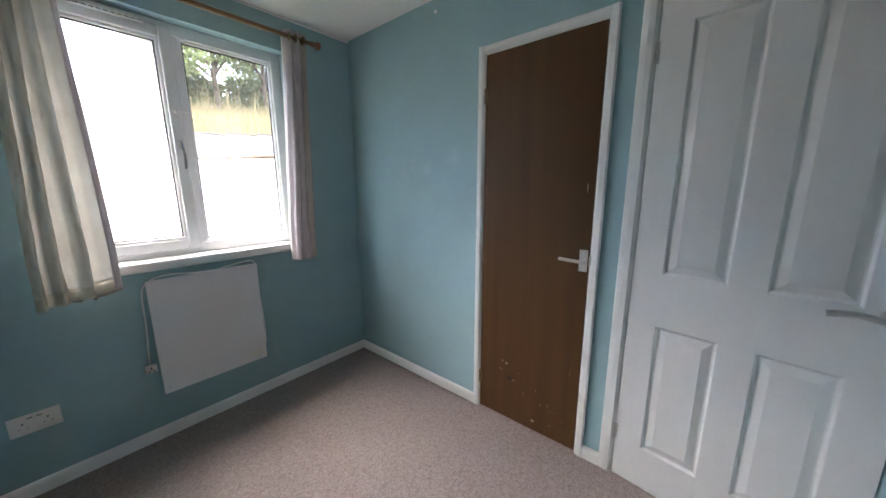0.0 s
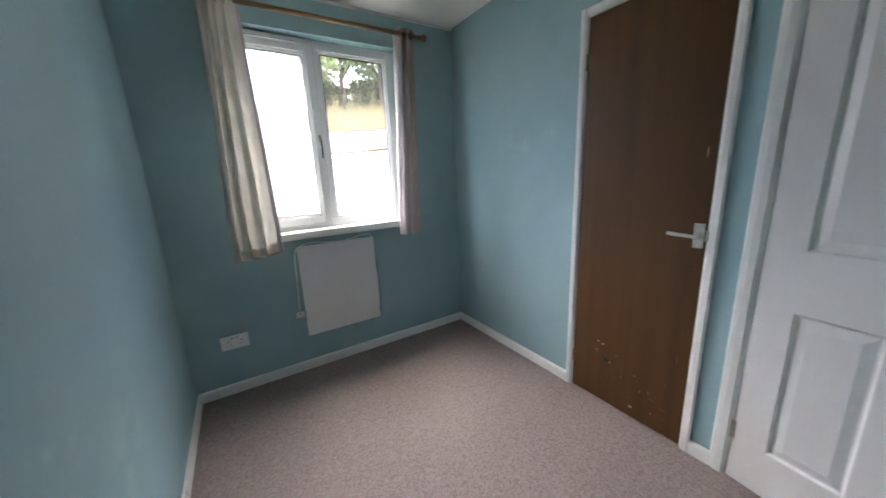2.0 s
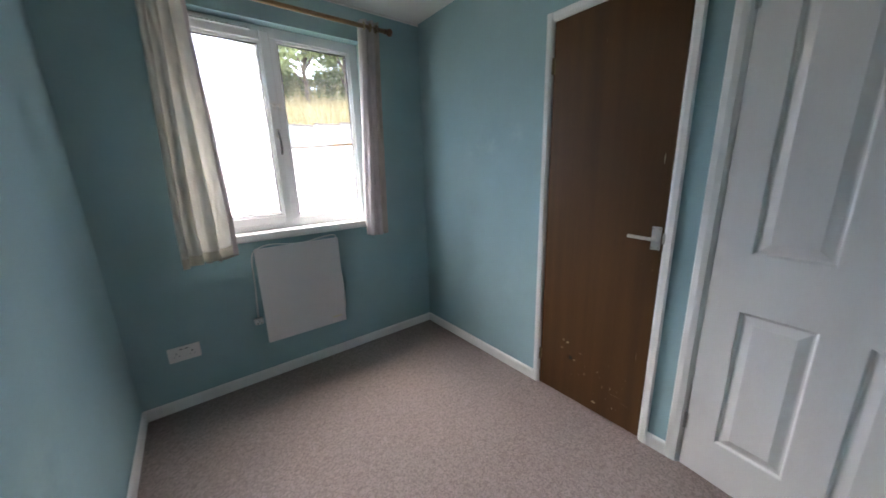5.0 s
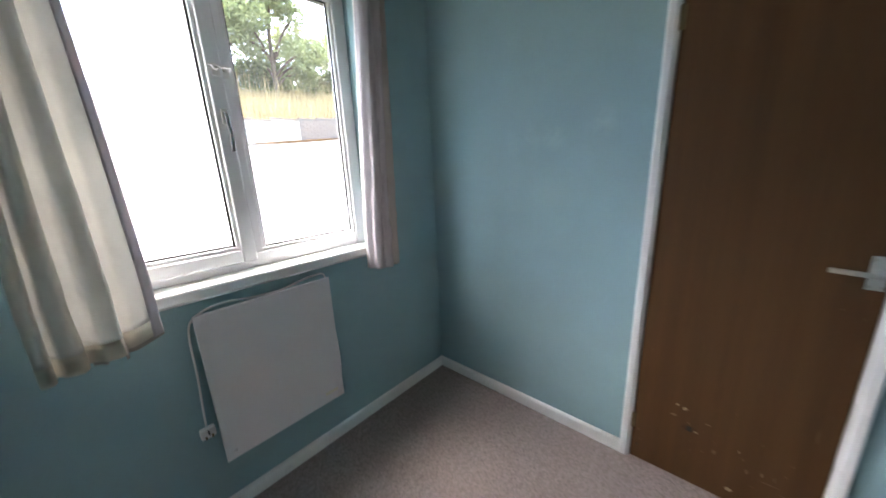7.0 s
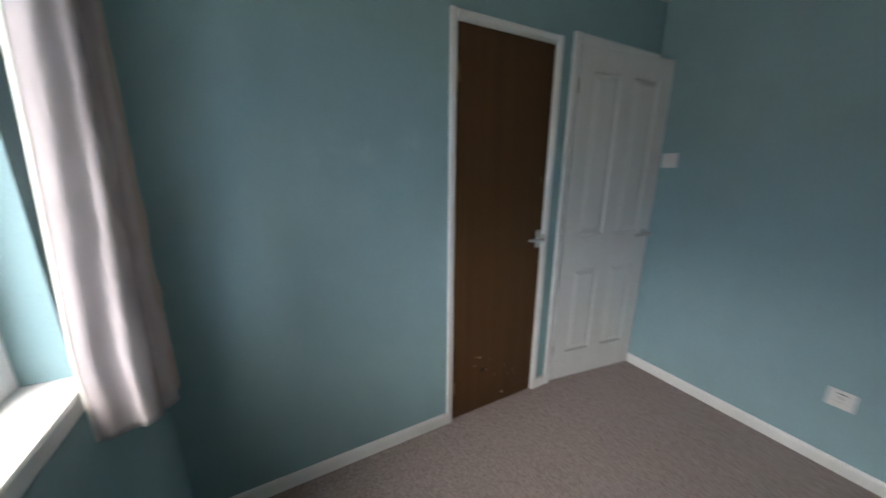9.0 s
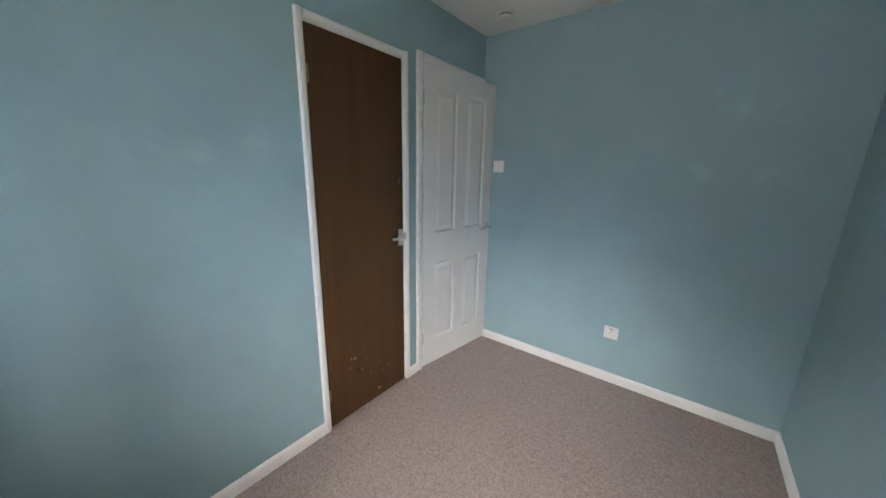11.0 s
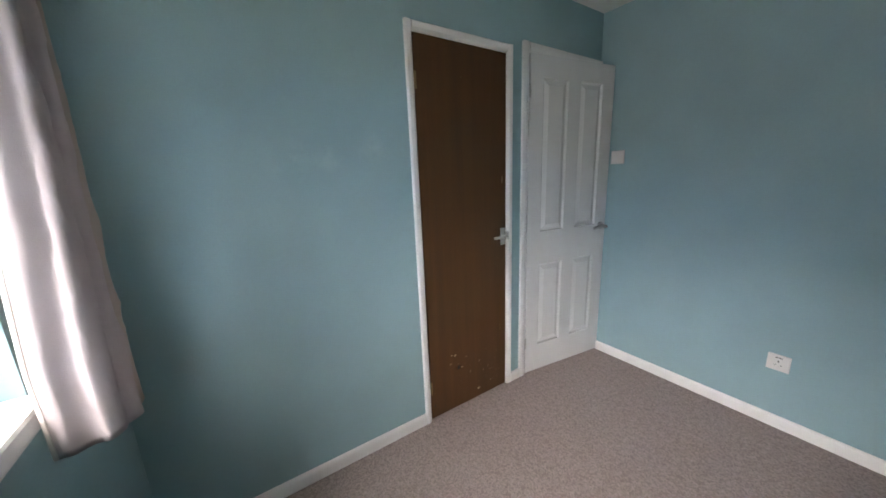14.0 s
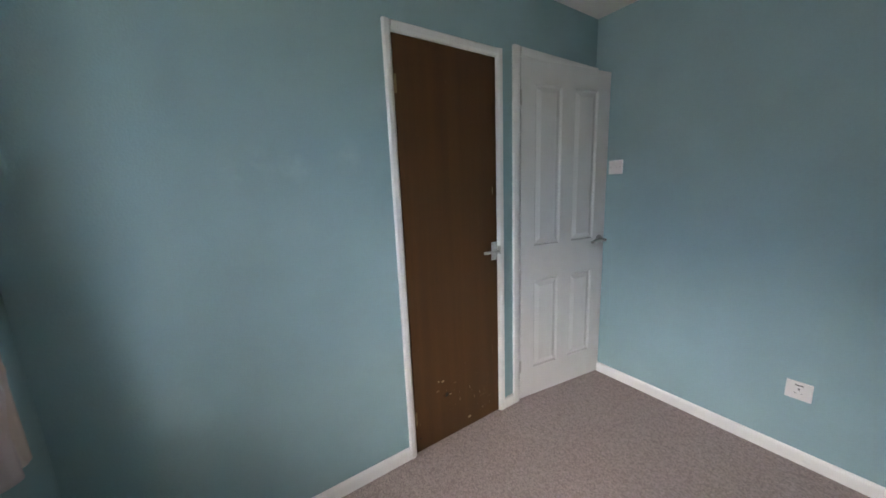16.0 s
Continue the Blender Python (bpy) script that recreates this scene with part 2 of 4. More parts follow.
def misted(name, veil):
    """Light condensation plus an added white veil for the pane's glare and scattered light."""
    m = bpy.data.materials.new(name)
    m.use_nodes = True
    n, l = m.node_tree.nodes, m.node_tree.links
    b, out = n["Principled BSDF"], n["Material Output"]
    b.inputs["Transmission Weight"].default_value = 1.0
    b.inputs["Roughness"].default_value = 0.12
    b.inputs["IOR"].default_value = 1.1
    tr = n.new("ShaderNodeBsdfTranslucent")
    tr.inputs["Color"].default_value = (0.92, 0.93, 0.93, 1)
    nz = n.new("ShaderNodeTexNoise")
    nz.inputs["Scale"].default_value, nz.inputs["Detail"].default_value = 3, 4
    tc = n.new("ShaderNodeTexCoord")
    l.new(tc.outputs["Object"], nz.inputs["Vector"])
    mr = n.new("ShaderNodeMapRange")
    mr.inputs["To Min"].default_value, mr.inputs["To Max"].default_value = veil * 0.5, veil * 1.5
    l.new(nz.outputs["Fac"], mr.inputs["Value"])
    mx = n.new("ShaderNodeMixShader")
    l.new(mr.outputs["Result"], mx.inputs["Fac"])
    l.new(b.outputs["BSDF"], mx.inputs[1])
    l.new(tr.outputs["BSDF"], mx.inputs[2])
    l.new(mx.outputs["Shader"], out.inputs["Surface"])
    return m


M_MISTED = misted("misted double glazing with a glare veil", 0.15)


# ---------------------------------------------------------------- building helpers
def part(name, bm, material, parent=None, label="", smooth=False):
    """Links a bmesh as one mesh object, under a thing or a part where one is given."""
    me = bpy.data.meshes.new(name)
    bm.normal_update()
    bm.to_mesh(me)
    bm.free()
    for mm in (material if isinstance(material, (list, tuple)) else [material]):
        me.materials.append(mm)
    if smooth:
        for p in me.polygons:
            p.use_smooth = True
    ob = new(name, me)
    if parent:
        ob.parent = parent
    if label:
        ob["label"] = label
    return ob


def empty(name, x=0, y=0, z=0, rz=0):
    e = new(name)
    e.empty_display_size = 0.1
    e.matrix_world = pose(x, y, z, 0, 0, rz)
    return e


def add_box(bm, x0, y0, z0, x1, y1, z1, bevel=0.0, seg=2):
    r = bmesh.ops.create_cube(bm, size=1)
    vs = r["verts"]
    for v in vs:
        v.co = Vector((x0 + (v.co.x + 0.5) * (x1 - x0), y0 + (v.co.y + 0.5) * (y1 - y0), z0 + (v.co.z + 0.5) * (z1 - z0)))
    if bevel:
        es = list({e for v in vs for e in v.link_edges})
        bmesh.ops.bevel(bm, geom=es, offset=bevel, segments=seg, affect="EDGES", profile=0.5)
    return bm


def box(x0, y0, z0, x1, y1, z1, bevel=0.0, seg=2):
    return add_box(bmesh.new(), x0, y0, z0, x1, y1, z1, bevel, seg)


def add_cyl(bm, p0, p1, r0, r1=None, seg=16):
    p0, p1 = Vector(p0), Vector(p1)
    d = p1 - p0
    m = Matrix.Translation((p0 + p1) / 2) @ d.to_track_quat("Z", "Y").to_matrix().to_4x4()
    bmesh.ops.create_cone(bm, cap_ends=True, segments=seg, radius1=r0, radius2=r0 if r1 is None else r1, depth=d.length, matrix=m)
    return bm


def lathe(profile, axis_from, axis_to, seg=24):
    """Turns (along, radius) pairs round the line from one point towards another."""
    a = Vector(axis_from)
    d = (Vector(axis_to) - a).normalized()
    m = Matrix.Translation(a) @ d.to_track_quat("Z", "Y").to_matrix().to_4x4()
    bm = bmesh.new()
    rings = []
    for h, r in profile:
        rings.append([bm.verts.new(m @ Vector((r * math.cos(k * math.tau / seg), r * math.sin(k * math.tau / seg), h))) for k in range(seg)])
    for a0, a1 in zip(rings, rings[1:]):
        for k in range(seg):
            bm.faces.new((a0[k], a0[(k + 1) % seg], a1[(k + 1) % seg], a1[k]))
    bm.faces.new(rings[0][::-1])
    bm.faces.new(rings[-1])
    return bm


def tube(points, r, seg=8):
    """A round cable or bar along a line of points."""
    bm = bmesh.new()
    pts = [Vector(p) for p in points]
    rings = []
    up = Vector((0.13, 0.31, 0.94)).normalized()
    for k, p in enumerate(pts):
        d = (pts[min(k + 1, len(pts) - 1)] - pts[max(k - 1, 0)]).normalized()
        a = d.cross(up).normalized()
        b = d.cross(a)
        rings.append([bm.verts.new(p + (a * math.cos(j * math.tau / seg) + b * math.sin(j * math.tau / seg)) * r) for j in range(seg)])
    for a0, a1 in zip(rings, rings[1:]):
        for j in range(seg):
            bm.faces.new((a0[j], a0[(j + 1) % seg], a1[(j + 1) % seg], a1[j]))
    bm.faces.new(rings[0][::-1])
    bm.faces.new(rings[-1])
    bmesh.ops.recalc_face_normals(bm, faces=bm.faces)
    return bm


def smooth_line(pts, n=8):
    """Rounds a coarse line of points (Catmull-Rom)."""
    P = [Vector(p) for p in pts]
    P = [P[0]] + P + [P[-1]]
    out = []
    for k in range(1, len(P) - 2):
        for j in range(n):
            t = j / n
            a, b, c, d = P[k - 1], P[k], P[k + 1], P[k + 2]
            out.append(0.5 * (2 * b + (c - a) * t + (2 * a - 5 * b + 4 * c - d) * t * t + (3 * b - a - 3 * c + d) * t ** 3))
    out.append(P[-2])
    return out


def prism(profile, p0, p1, up=(0, 0, 1)):
    """Sweeps a closed profile of (out, up) pairs straight from p0 to p1; out lies to the left of the way."""
    p0, p1, up = Vector(p0), Vector(p1), Vector(up)
    d = (p1 - p0).normalized()
    side = up.cross(d)
    bm = bmesh.new()
    a = [bm.verts.new(p0 + side * u + up * v) for u, v in profile]
    b = [bm.verts.new(p1 + side * u + up * v) for u, v in profile]
    n = len(a)
    for k in range(n):
        bm.faces.new((a[k], a[(k + 1) % n], b[(k + 1) % n], b[k]))
    bm.faces.new(a[::-1])
    bm.faces.new(b)
    bmesh.ops.recalc_face_normals(bm, faces=bm.faces)
    return bm


# ---------------------------------------------------------------- floor, walls, ceiling
T = 0.11
floor = tagged(part("floor", box(-W - T, -D - T, -0.12, 0.0, 0.0, 0.0), M_CARPET), "worn beige grey fitted carpet with short pile", "carpet", kind="structure")
ceiling = tagged(part("ceiling", box(-W - T, -D - T, H, T, 0.29, H + 0.14), M_CEIL), "plain white emulsioned ceiling", "ceiling", kind="structure")


def wall(name, boxes, label):
    bm = bmesh.new()
    for b in boxes:
        add_box(bm, *b)
    return tagged(part(name, bm, M_WALL), label, "wall", kind="structure")


wall("wall_north", [(-W - T, 0, -0.12, WX0, 0.16, H), (WX1, 0, -0.12, T, 0.16, H), (WX0, 0, -0.12, WX1, 0.16, WZ0 - 0.012), (WX0, 0, WZ1, WX1, 0.16, H)],
     "teal painted window wall with scuffs")
wall("wall_east", [(0, BY1, -0.12, T, 0.0, H), (0, DY1, -0.12, T, BY0, H), (0, -D - T, -0.12, T, DY0, H), (0, BY0, BZ, T, BY1, H), (0, DY0, DZ, T, DY1, H)],
     "teal painted wall with two doorways")
wall("wall_south", [(-W - T, -D - T, -0.12, 0, -D, H)], "teal painted wall with pale rub marks")
wall("wall_west", [(-W - T, -D, -0.12, -W, 0, H)], "teal painted side wall with faint scuffs")

# white edge of the ceiling paint along the top of the window wall
tagged(part("trim_ceiling", box(-W + 0.001, -0.004, H - 0.016, -0.001, 0.0, H - 0.001, 0.0012, 1), M_CEIL), "narrow white painted edge under the ceiling", "trim", kind="structure")

# the cupboard and the landing behind the doors, closed off
bm = bmesh.new()
for b in ((0.75, -1.87, -0.12, 0.80, -1.0, H), (T, -1.0, -0.12, 0.80, -0.95, H), (T, -1.92, -0.12, 0.80, -1.87, H), (T, -1.87, H, 0.75, -1.0, H + 0.05)):
    add_box(bm, *b)
tagged(part("wall_cupboard", bm, M_CEIL), "plain white walls of the cupboard", "wall", kind="structure")
bm = bmesh.new()
for b in ((1.10, -3.0, -0.12, 1.15, -1.92, H), (T, -3.05, -0.12, 1.15, -3.0, H), (0.80, -1.92, -0.12, 1.15, -1.87, H), (T, -3.0, H, 1.1, -1.92, H + 0.05), (0.0, -3.0, -0.12, T, -D - T, H)):
    add_box(bm, *b)
tagged(part("wall_landing", bm, M_CEIL), "plain white walls of the landing", "wall", kind="structure")
tagged(part("floor_landing", box(0.0, -3.0, -0.12, 1.1, -0.95, -0.001), M_CARPET), "beige grey carpet past the doors", "carpet", kind="structure")

AW, AW2 = 0.036, 0.052      # widths of the two architraves

# skirting boards with a rounded top
SK = [(0, 0), (0.014, 0), (0.014, 0.048), (0.0125, 0.055), (0.009, 0.0605), (0.004, 0.0635), (0, 0.064)]


def skirting(name, p0, p1):
    tagged(part(name, prism(SK, p0, p1), M_GLOSS), "white gloss skirting board with a rounded top", "skirting", kind="structure")


skirting("baseboard_north", (0, 0, 0.001), (-W, 0, 0.001))
skirting("baseboard_east", (0, BY1 + AW + 0.001, 0.001), (0, -0.014, 0.001))
skirting("baseboard_between", (0, DY1 + AW2 + 0.001, 0.001), (0, BY0 - AW - 0.001, 0.001))
skirting("baseboard_south", (-W, -D, 0.001), (0, -D, 0.001))
skirting("baseboard_west", (-W, -0.014, 0.001), (-W, -D + 0.014, 0.001))


# ---------------------------------------------------------------- door frames
def door_frame(name, y0, y1, z, label, aw, right_gap=0.052):
    """Lining and architrave round a doorway in the east wall; y1 is the north side."""
    e = tagged(empty(name), label, "door frame", kind="structure")
    arch = [(0, 0), (0.006, 0), (0.014, 0.010), (0.016, 0.03), (0.014, aw - 0.004), (0.010, aw), (0, aw)]
    # sides and head of the architrave
    side_n = prism([(-u, v) for u, v in arch], (0, y1, 0.001), (0, y1, z + aw), up=(0, 1, 0))
    part("architrave", side_n, M_GLOSS, e)
    if right_gap > 0.03:
        bm = prism([(u, v) for u, v in arch], (0, y0, 0.001), (0, y0, z + aw), up=(0, -1, 0))
        part("architrave", bm, M_GLOSS, e)
    else:
        part("architrave", box(-0.014, y0 - right_gap + 0.003, 0.001, 0, y0, z + aw, 0.003), M_GLOSS, e)
    head = prism([(-u, v) for u, v in arch], (0, y1 - 0.0005, z), (0, y0 + 0.0005, z), up=(0, 0, 1))
    part("architrave", head, M_GLOSS, e)
    # lining boards and stops
    part("lining", box(-0.002, y1 - 0.003, 0, T, y1 + 0.012, z, 0.001), M_GLOSS, e)
    part("lining", box(-0.002, y0 - 0.012, 0, T, y0 + 0.003, z, 0.001), M_GLOSS, e)
    part("lining", box(-0.002, y0 + 0.003, z - 0.003, T, y1 - 0.003, z + 0.012, 0.001), M_GLOSS, e)
    part("door_stop", box(0.046, y1 - 0.015, 0, 0.075, y1 - 0.003, z - 0.003, 0.001), M_GLOSS, e)
    part("door_stop", box(0.046, y0 + 0.003, 0, 0.075, y0 + 0.015, z - 0.003, 0.001), M_GLOSS, e)
    part("door_stop", box(0.046, y0 + 0.015, z - 0.015, 0.075, y1 - 0.015, z - 0.003, 0.001), M_GLOSS, e)
    return e


door_frame("doorframe_1", BY0, BY1, BZ, "white gloss painted architrave round the cupboard door", AW)
door_frame("doorframe_2", DY0, DY1, DZ, "white gloss painted architrave round the bedroom door", AW2, 0.008)


def hinge(parent, x, y, z, material, h=0.075):
    k = part("hinge", box(x - 0.001, y - 0.012, z - h / 2, x + 0.001, y + 0.001, z + h / 2, 0.0004, 1), material, parent)
    bm = bmesh.new()
    for j in range(5):
        add_cyl(bm, (x - 0.004, y, z - h / 2 + j * h / 5 + 0.0006), (x - 0.004, y, z - h / 2 + (j + 1) * h / 5 - 0.0006), 0.0042, seg=10)
    part("knuckle", bm, material, k)


# ---------------------------------------------------------------- brown cupboard door
def flush_door():
    e = tagged(empty("door_1"), "closed dark brown veneered flush door with chipped kick marks", "door", kind="structure")
    part("leaf", box(0.0, BY0 + 0.006, 0.006, 0.036, BY1 - 0.006, BZ - 0.006, 0.0015, 1), M_BROWN, e)
    # lever handle on a four-screw plate
    hy, hz = -1.709, 0.992
    h = part("door_handle", box(-0.0045, hy - 0.018, hz - 0.050, 0.0, hy + 0.018, hz + 0.050, 0.0012), M_ALU, e, "satin aluminium lever handle on a plate")
    part("boss", lathe([(0, 0.016), (0.004, 0.016), (0.007, 0.0125), (0.028, 0.011), (0.036, 0.010)], (-0.0045, hy, hz), (-1, hy, hz)), M_ALU, h, smooth=True)
    part("lever", tube(smooth_line([(-0.036, hy - 0.008, hz), (-0.040, hy + 0.012, hz + 0.001), (-0.043, hy + 0.05, hz + 0.003), (-0.041, hy + 0.098, hz + 0.005)], 5), 0.0078, 10), M_ALU, h, smooth=True)
    for sy in (-1, 1):
        for sz in (-1, 1):
            part("screw", lathe([(0, 0.0042), (0.001, 0.0042), (0.0016, 0.002)], (-0.0045, hy + sy * 0.012, hz + sz * 0.040), (-1, hy + sy * 0.012, hz + sz * 0.040), 10), M_STEEL, h)
    for z in (0.2, 1.78):
        hinge(e, -0.001, BY1 - 0.004, z, M_BRASS)
    part("latch_keep", box(-0.0165, BY0 - 0.006, 0.973, 0.0, BY0 + 0.004, 1.018, 0.001), M_STEEL, e)
    # chips and the torn hole near the foot
    rnd = random.Random(4)

    def chip(y, z, ry, rz, material=M_RAWCHIP, thick=0.0011):
        bm = bmesh.new()
        y += 0.052
        n = 9
        ring = [bm.verts.new((-thick, y + math.cos(a) * ry * rnd.uniform(0.6, 1.15), z + math.sin(a) * rz * rnd.uniform(0.6, 1.15))) for a in [k * math.tau / n for k in range(n)]]
        base = [bm.verts.new((0.0005, v.co.y, v.co.z)) for v in ring]
        bm.faces.new(ring)
        for k in range(n):
            bm.faces.new((ring[k], base[k], base[(k + 1) % n], ring[(k + 1) % n]))
        bmesh.ops.recalc_face_normals(bm, faces=bm.faces)
        part("chip", bm, material, e)

    for y, z, ry, rz in ((-1.392, 0.345, 0.0095, 0.007), (-1.562, 0.062, 0.012, 0.008), (-1.368, 0.352, 0.0055, 0.005), (-1.244, 0.16, 0.004, 0.006), (-1.258, 0.565, 0.0025, 0.004),
                         (-1.624, 0.31, 0.005, 0.004), (-1.542, 0.40, 0.003, 0.003), (-1.622, 0.12, 0.003, 0.006), (-1.677, 0.085, 0.004, 0.004), (-1.642, 0.07, 0.003, 0.003),
                         (-1.437, 0.255, 0.007, 0.004), (-1.412, 0.285, 0.005, 0.004), (-1.460, 0.27, 0.003, 0.003), (-1.422, 0.205, 0.003, 0.003), (-1.252, 0.11, 0.003, 0.003),
                         (-1.482, 1.82, 0.0018, 0.012), (-1.756, 1.32, 0.0022, 0.022), (-1.717, 0.87, 0.004, 0.003), (-1.762, 0.85, 0.003, 0.004)):
        small = ry * rz < 2.5e-5
        chip(y, z, ry * (0.6 if small else 1), rz * (0.6 if small else 1), M_SCUFF if small else M_RAWCHIP)
    for y, z, ry, rz in ((-1.66, 0.16, 0.030, 0.0015), (-1.71, 0.135, 0.022, 0.0012), (-1.60, 0.175, 0.004, 0.012), (-1.50, 0.20, 0.006, 0.010), (-1.47, 0.31, 0.010, 0.003), (-1.74, 0.42, 0.0012, 0.030), (-1.36, 0.30, 0.012, 0.008)):
        chip(y, z, ry, rz, M_SCUFF, 0.0005)
    for cy, cz, sy, sz, n in ((-1.66, 0.20, 0.045, 0.060, 8), (-1.47, 0.24, 0.035, 0.050, 4), (-1.55, 0.16, 0.06, 0.05, 3)):
        for _ in range(n):
            chip(cy + rnd.gauss(0, sy), max(cz + rnd.gauss(0, sz), 0.03), rnd.uniform(0.0008, 0.0024), rnd.uniform(0.002, 0.012), M_SCUFF if rnd.random() < 0.75 else M_RAWCHIP, 0.0006)
    chip(-1.414, 0.262, 0.026, 0.018, M_SPLINTER, 0.0006)
    part("hole", box(-0.0014, -1.372, 0.248, -0.0004, -1.354, 0.272, 0.0004, 1), M_DARK, e, "dark torn hole")
    part("hole", box(-0.0014, -1.196, 0.075, -0.0004, -1.188, 0.083, 0.0003, 1), M_DARK, e)


flush_door()


# ---------------------------------------------------------------- white panelled door, ajar
def panel_door():
    hx, hy = -0.006, DY1 - 0.006
    tip = Vector((-0.103, -2.594))
    e = tagged(empty("door_2"), "white four-panel moulded door standing ajar", "door", kind="structure")
    e.matrix_world = Matrix.Translation((hx, hy, 0.006)) @ Matrix.Rotation(math.atan2(tip.x - hx, hy - tip.y), 4, "Z")
    wd, hd, th = 0.695, 1.996, 0.035
    # in the door's own axes: x through the leaf (0 is the room side), y from the hinge (negative)
    xs = [0.0, 0.103, 0.301, 0.398, 0.594, wd]
    zs = [0.0, 0.188, 0.762, 0.975, 1.880, hd]

    def face(side):
        bm = bmesh.new()
        x0, s = (0.0, 1) if side else (th, -1)
        grid = [[bm.verts.new((x0, -u, z)) for z in zs] for u in xs]
        for i in range(5):
            for j in range(5):
                quad = (grid[i][j], grid[i + 1][j], grid[i + 1][j + 1], grid[i][j + 1])
                if i in (1, 3) and j in (1, 3):
                    ring = list(quad)
                    cu, cz = (xs[i] + xs[i + 1]) / 2, (zs[j] + zs[j + 1]) / 2
                    for inset, depth in ((0.003, 0.002), (0.008, 0.010), (0.013, 0.0115), (0.018, 0.0105), (0.040, 0.0025), (0.043, 0.0015)):
                        nr = []
                        for q in quad:
                            u, z = -q.co.y, q.co.z
                            nr.append(bm.verts.new((x0 + s * depth, -(u + math.copysign(inset, cu - u)), z + math.copysign(inset, cz - z))))
                        for k in range(4):
                            bm.faces.new((ring[k], ring[(k + 1) % 4], nr[(k + 1) % 4], nr[k]))
                        ring = nr
                    bm.faces.new(ring)
                else:
                    bm.faces.new(quad)
        return bm, grid

    bm, g = face(True)
    bm2, g2 = face(False)
    me = bpy.data.meshes.new("tmp")
    bm2.to_mesh(me)
    bm.from_mesh(me)
    bm2.free()
    bpy.data.meshes.remove(me)
    for a in ((0, 0, 0, th, 0, hd), (0, -wd, 0, th, -wd, hd)):
        v = [bm.verts.new(c) for c in ((a[0], a[1], a[2]), (a[3], a[1], a[2]), (a[3], a[4], a[5]), (a[0], a[4], a[5]))]
        bm.faces.new(v)
    for z in (0, hd):
        bm.faces.new([bm.verts.new(c) for c in ((0, 0, z), (th, 0, z), (th, -wd, z), (0, -wd, z))])
    bmesh.ops.remove_doubles(bm, verts=bm.verts, dist=1e-5)
    bmesh.ops.recalc_face_normals(bm, faces=bm.faces)
    part("leaf", bm, M_DOORW, e)
    ly, lz = -wd + 0.048, 0.964
    h = part("door_handle", lathe([(0, 0.026), (0.007, 0.026), (0.009, 0.024), (0.0095, 0.012)], (0, ly, lz), (-1, ly, lz)), M_STEEL, e, "brushed steel lever handle on a round rose", True)
    part("neck", lathe([(0, 0.0095), (0.045, 0.0095), (0.050, 0.007)], (-0.009, ly, lz), (-1, ly, lz), 14), M_STEEL, h, smooth=True)
    part("lever", tube(smooth_line([(-0.050, ly - 0.004, lz), (-0.056, ly + 0.012, lz), (-0.060, ly + 0.035, lz + 0.004), (-0.060, ly + 0.065, lz + 0.008), (-0.059, ly + 0.095, lz + 0.004), (-0.057, ly + 0.122, lz - 0.003)], 6), 0.0095, 12), M_STEEL, h, smooth=True)
    h2 = part("door_handle", lathe([(0, 0.026), (0.007, 0.026), (0.009, 0.024), (0.0095, 0.012)], (th, ly, lz), (1, ly, lz)), M_STEEL, e, "", True)
    part("lever", tube(smooth_line([(th + 0.009, ly, lz), (th + 0.045, ly, lz), (th + 0.056, ly + 0.02, lz), (th + 0.056, ly + 0.12, lz)], 5), 0.0095, 10), M_STEEL, h2, smooth=True)
    part("latch_plate", box(0.006, -wd - 0.0008, lz - 0.03, 0.028, -wd + 0.001, lz + 0.03, 0.0004, 1), M_STEEL, e)
    for z in (0.22, 1.80):
        hinge(e, 0.0, 0.003, z, M_STEEL)


panel_door()


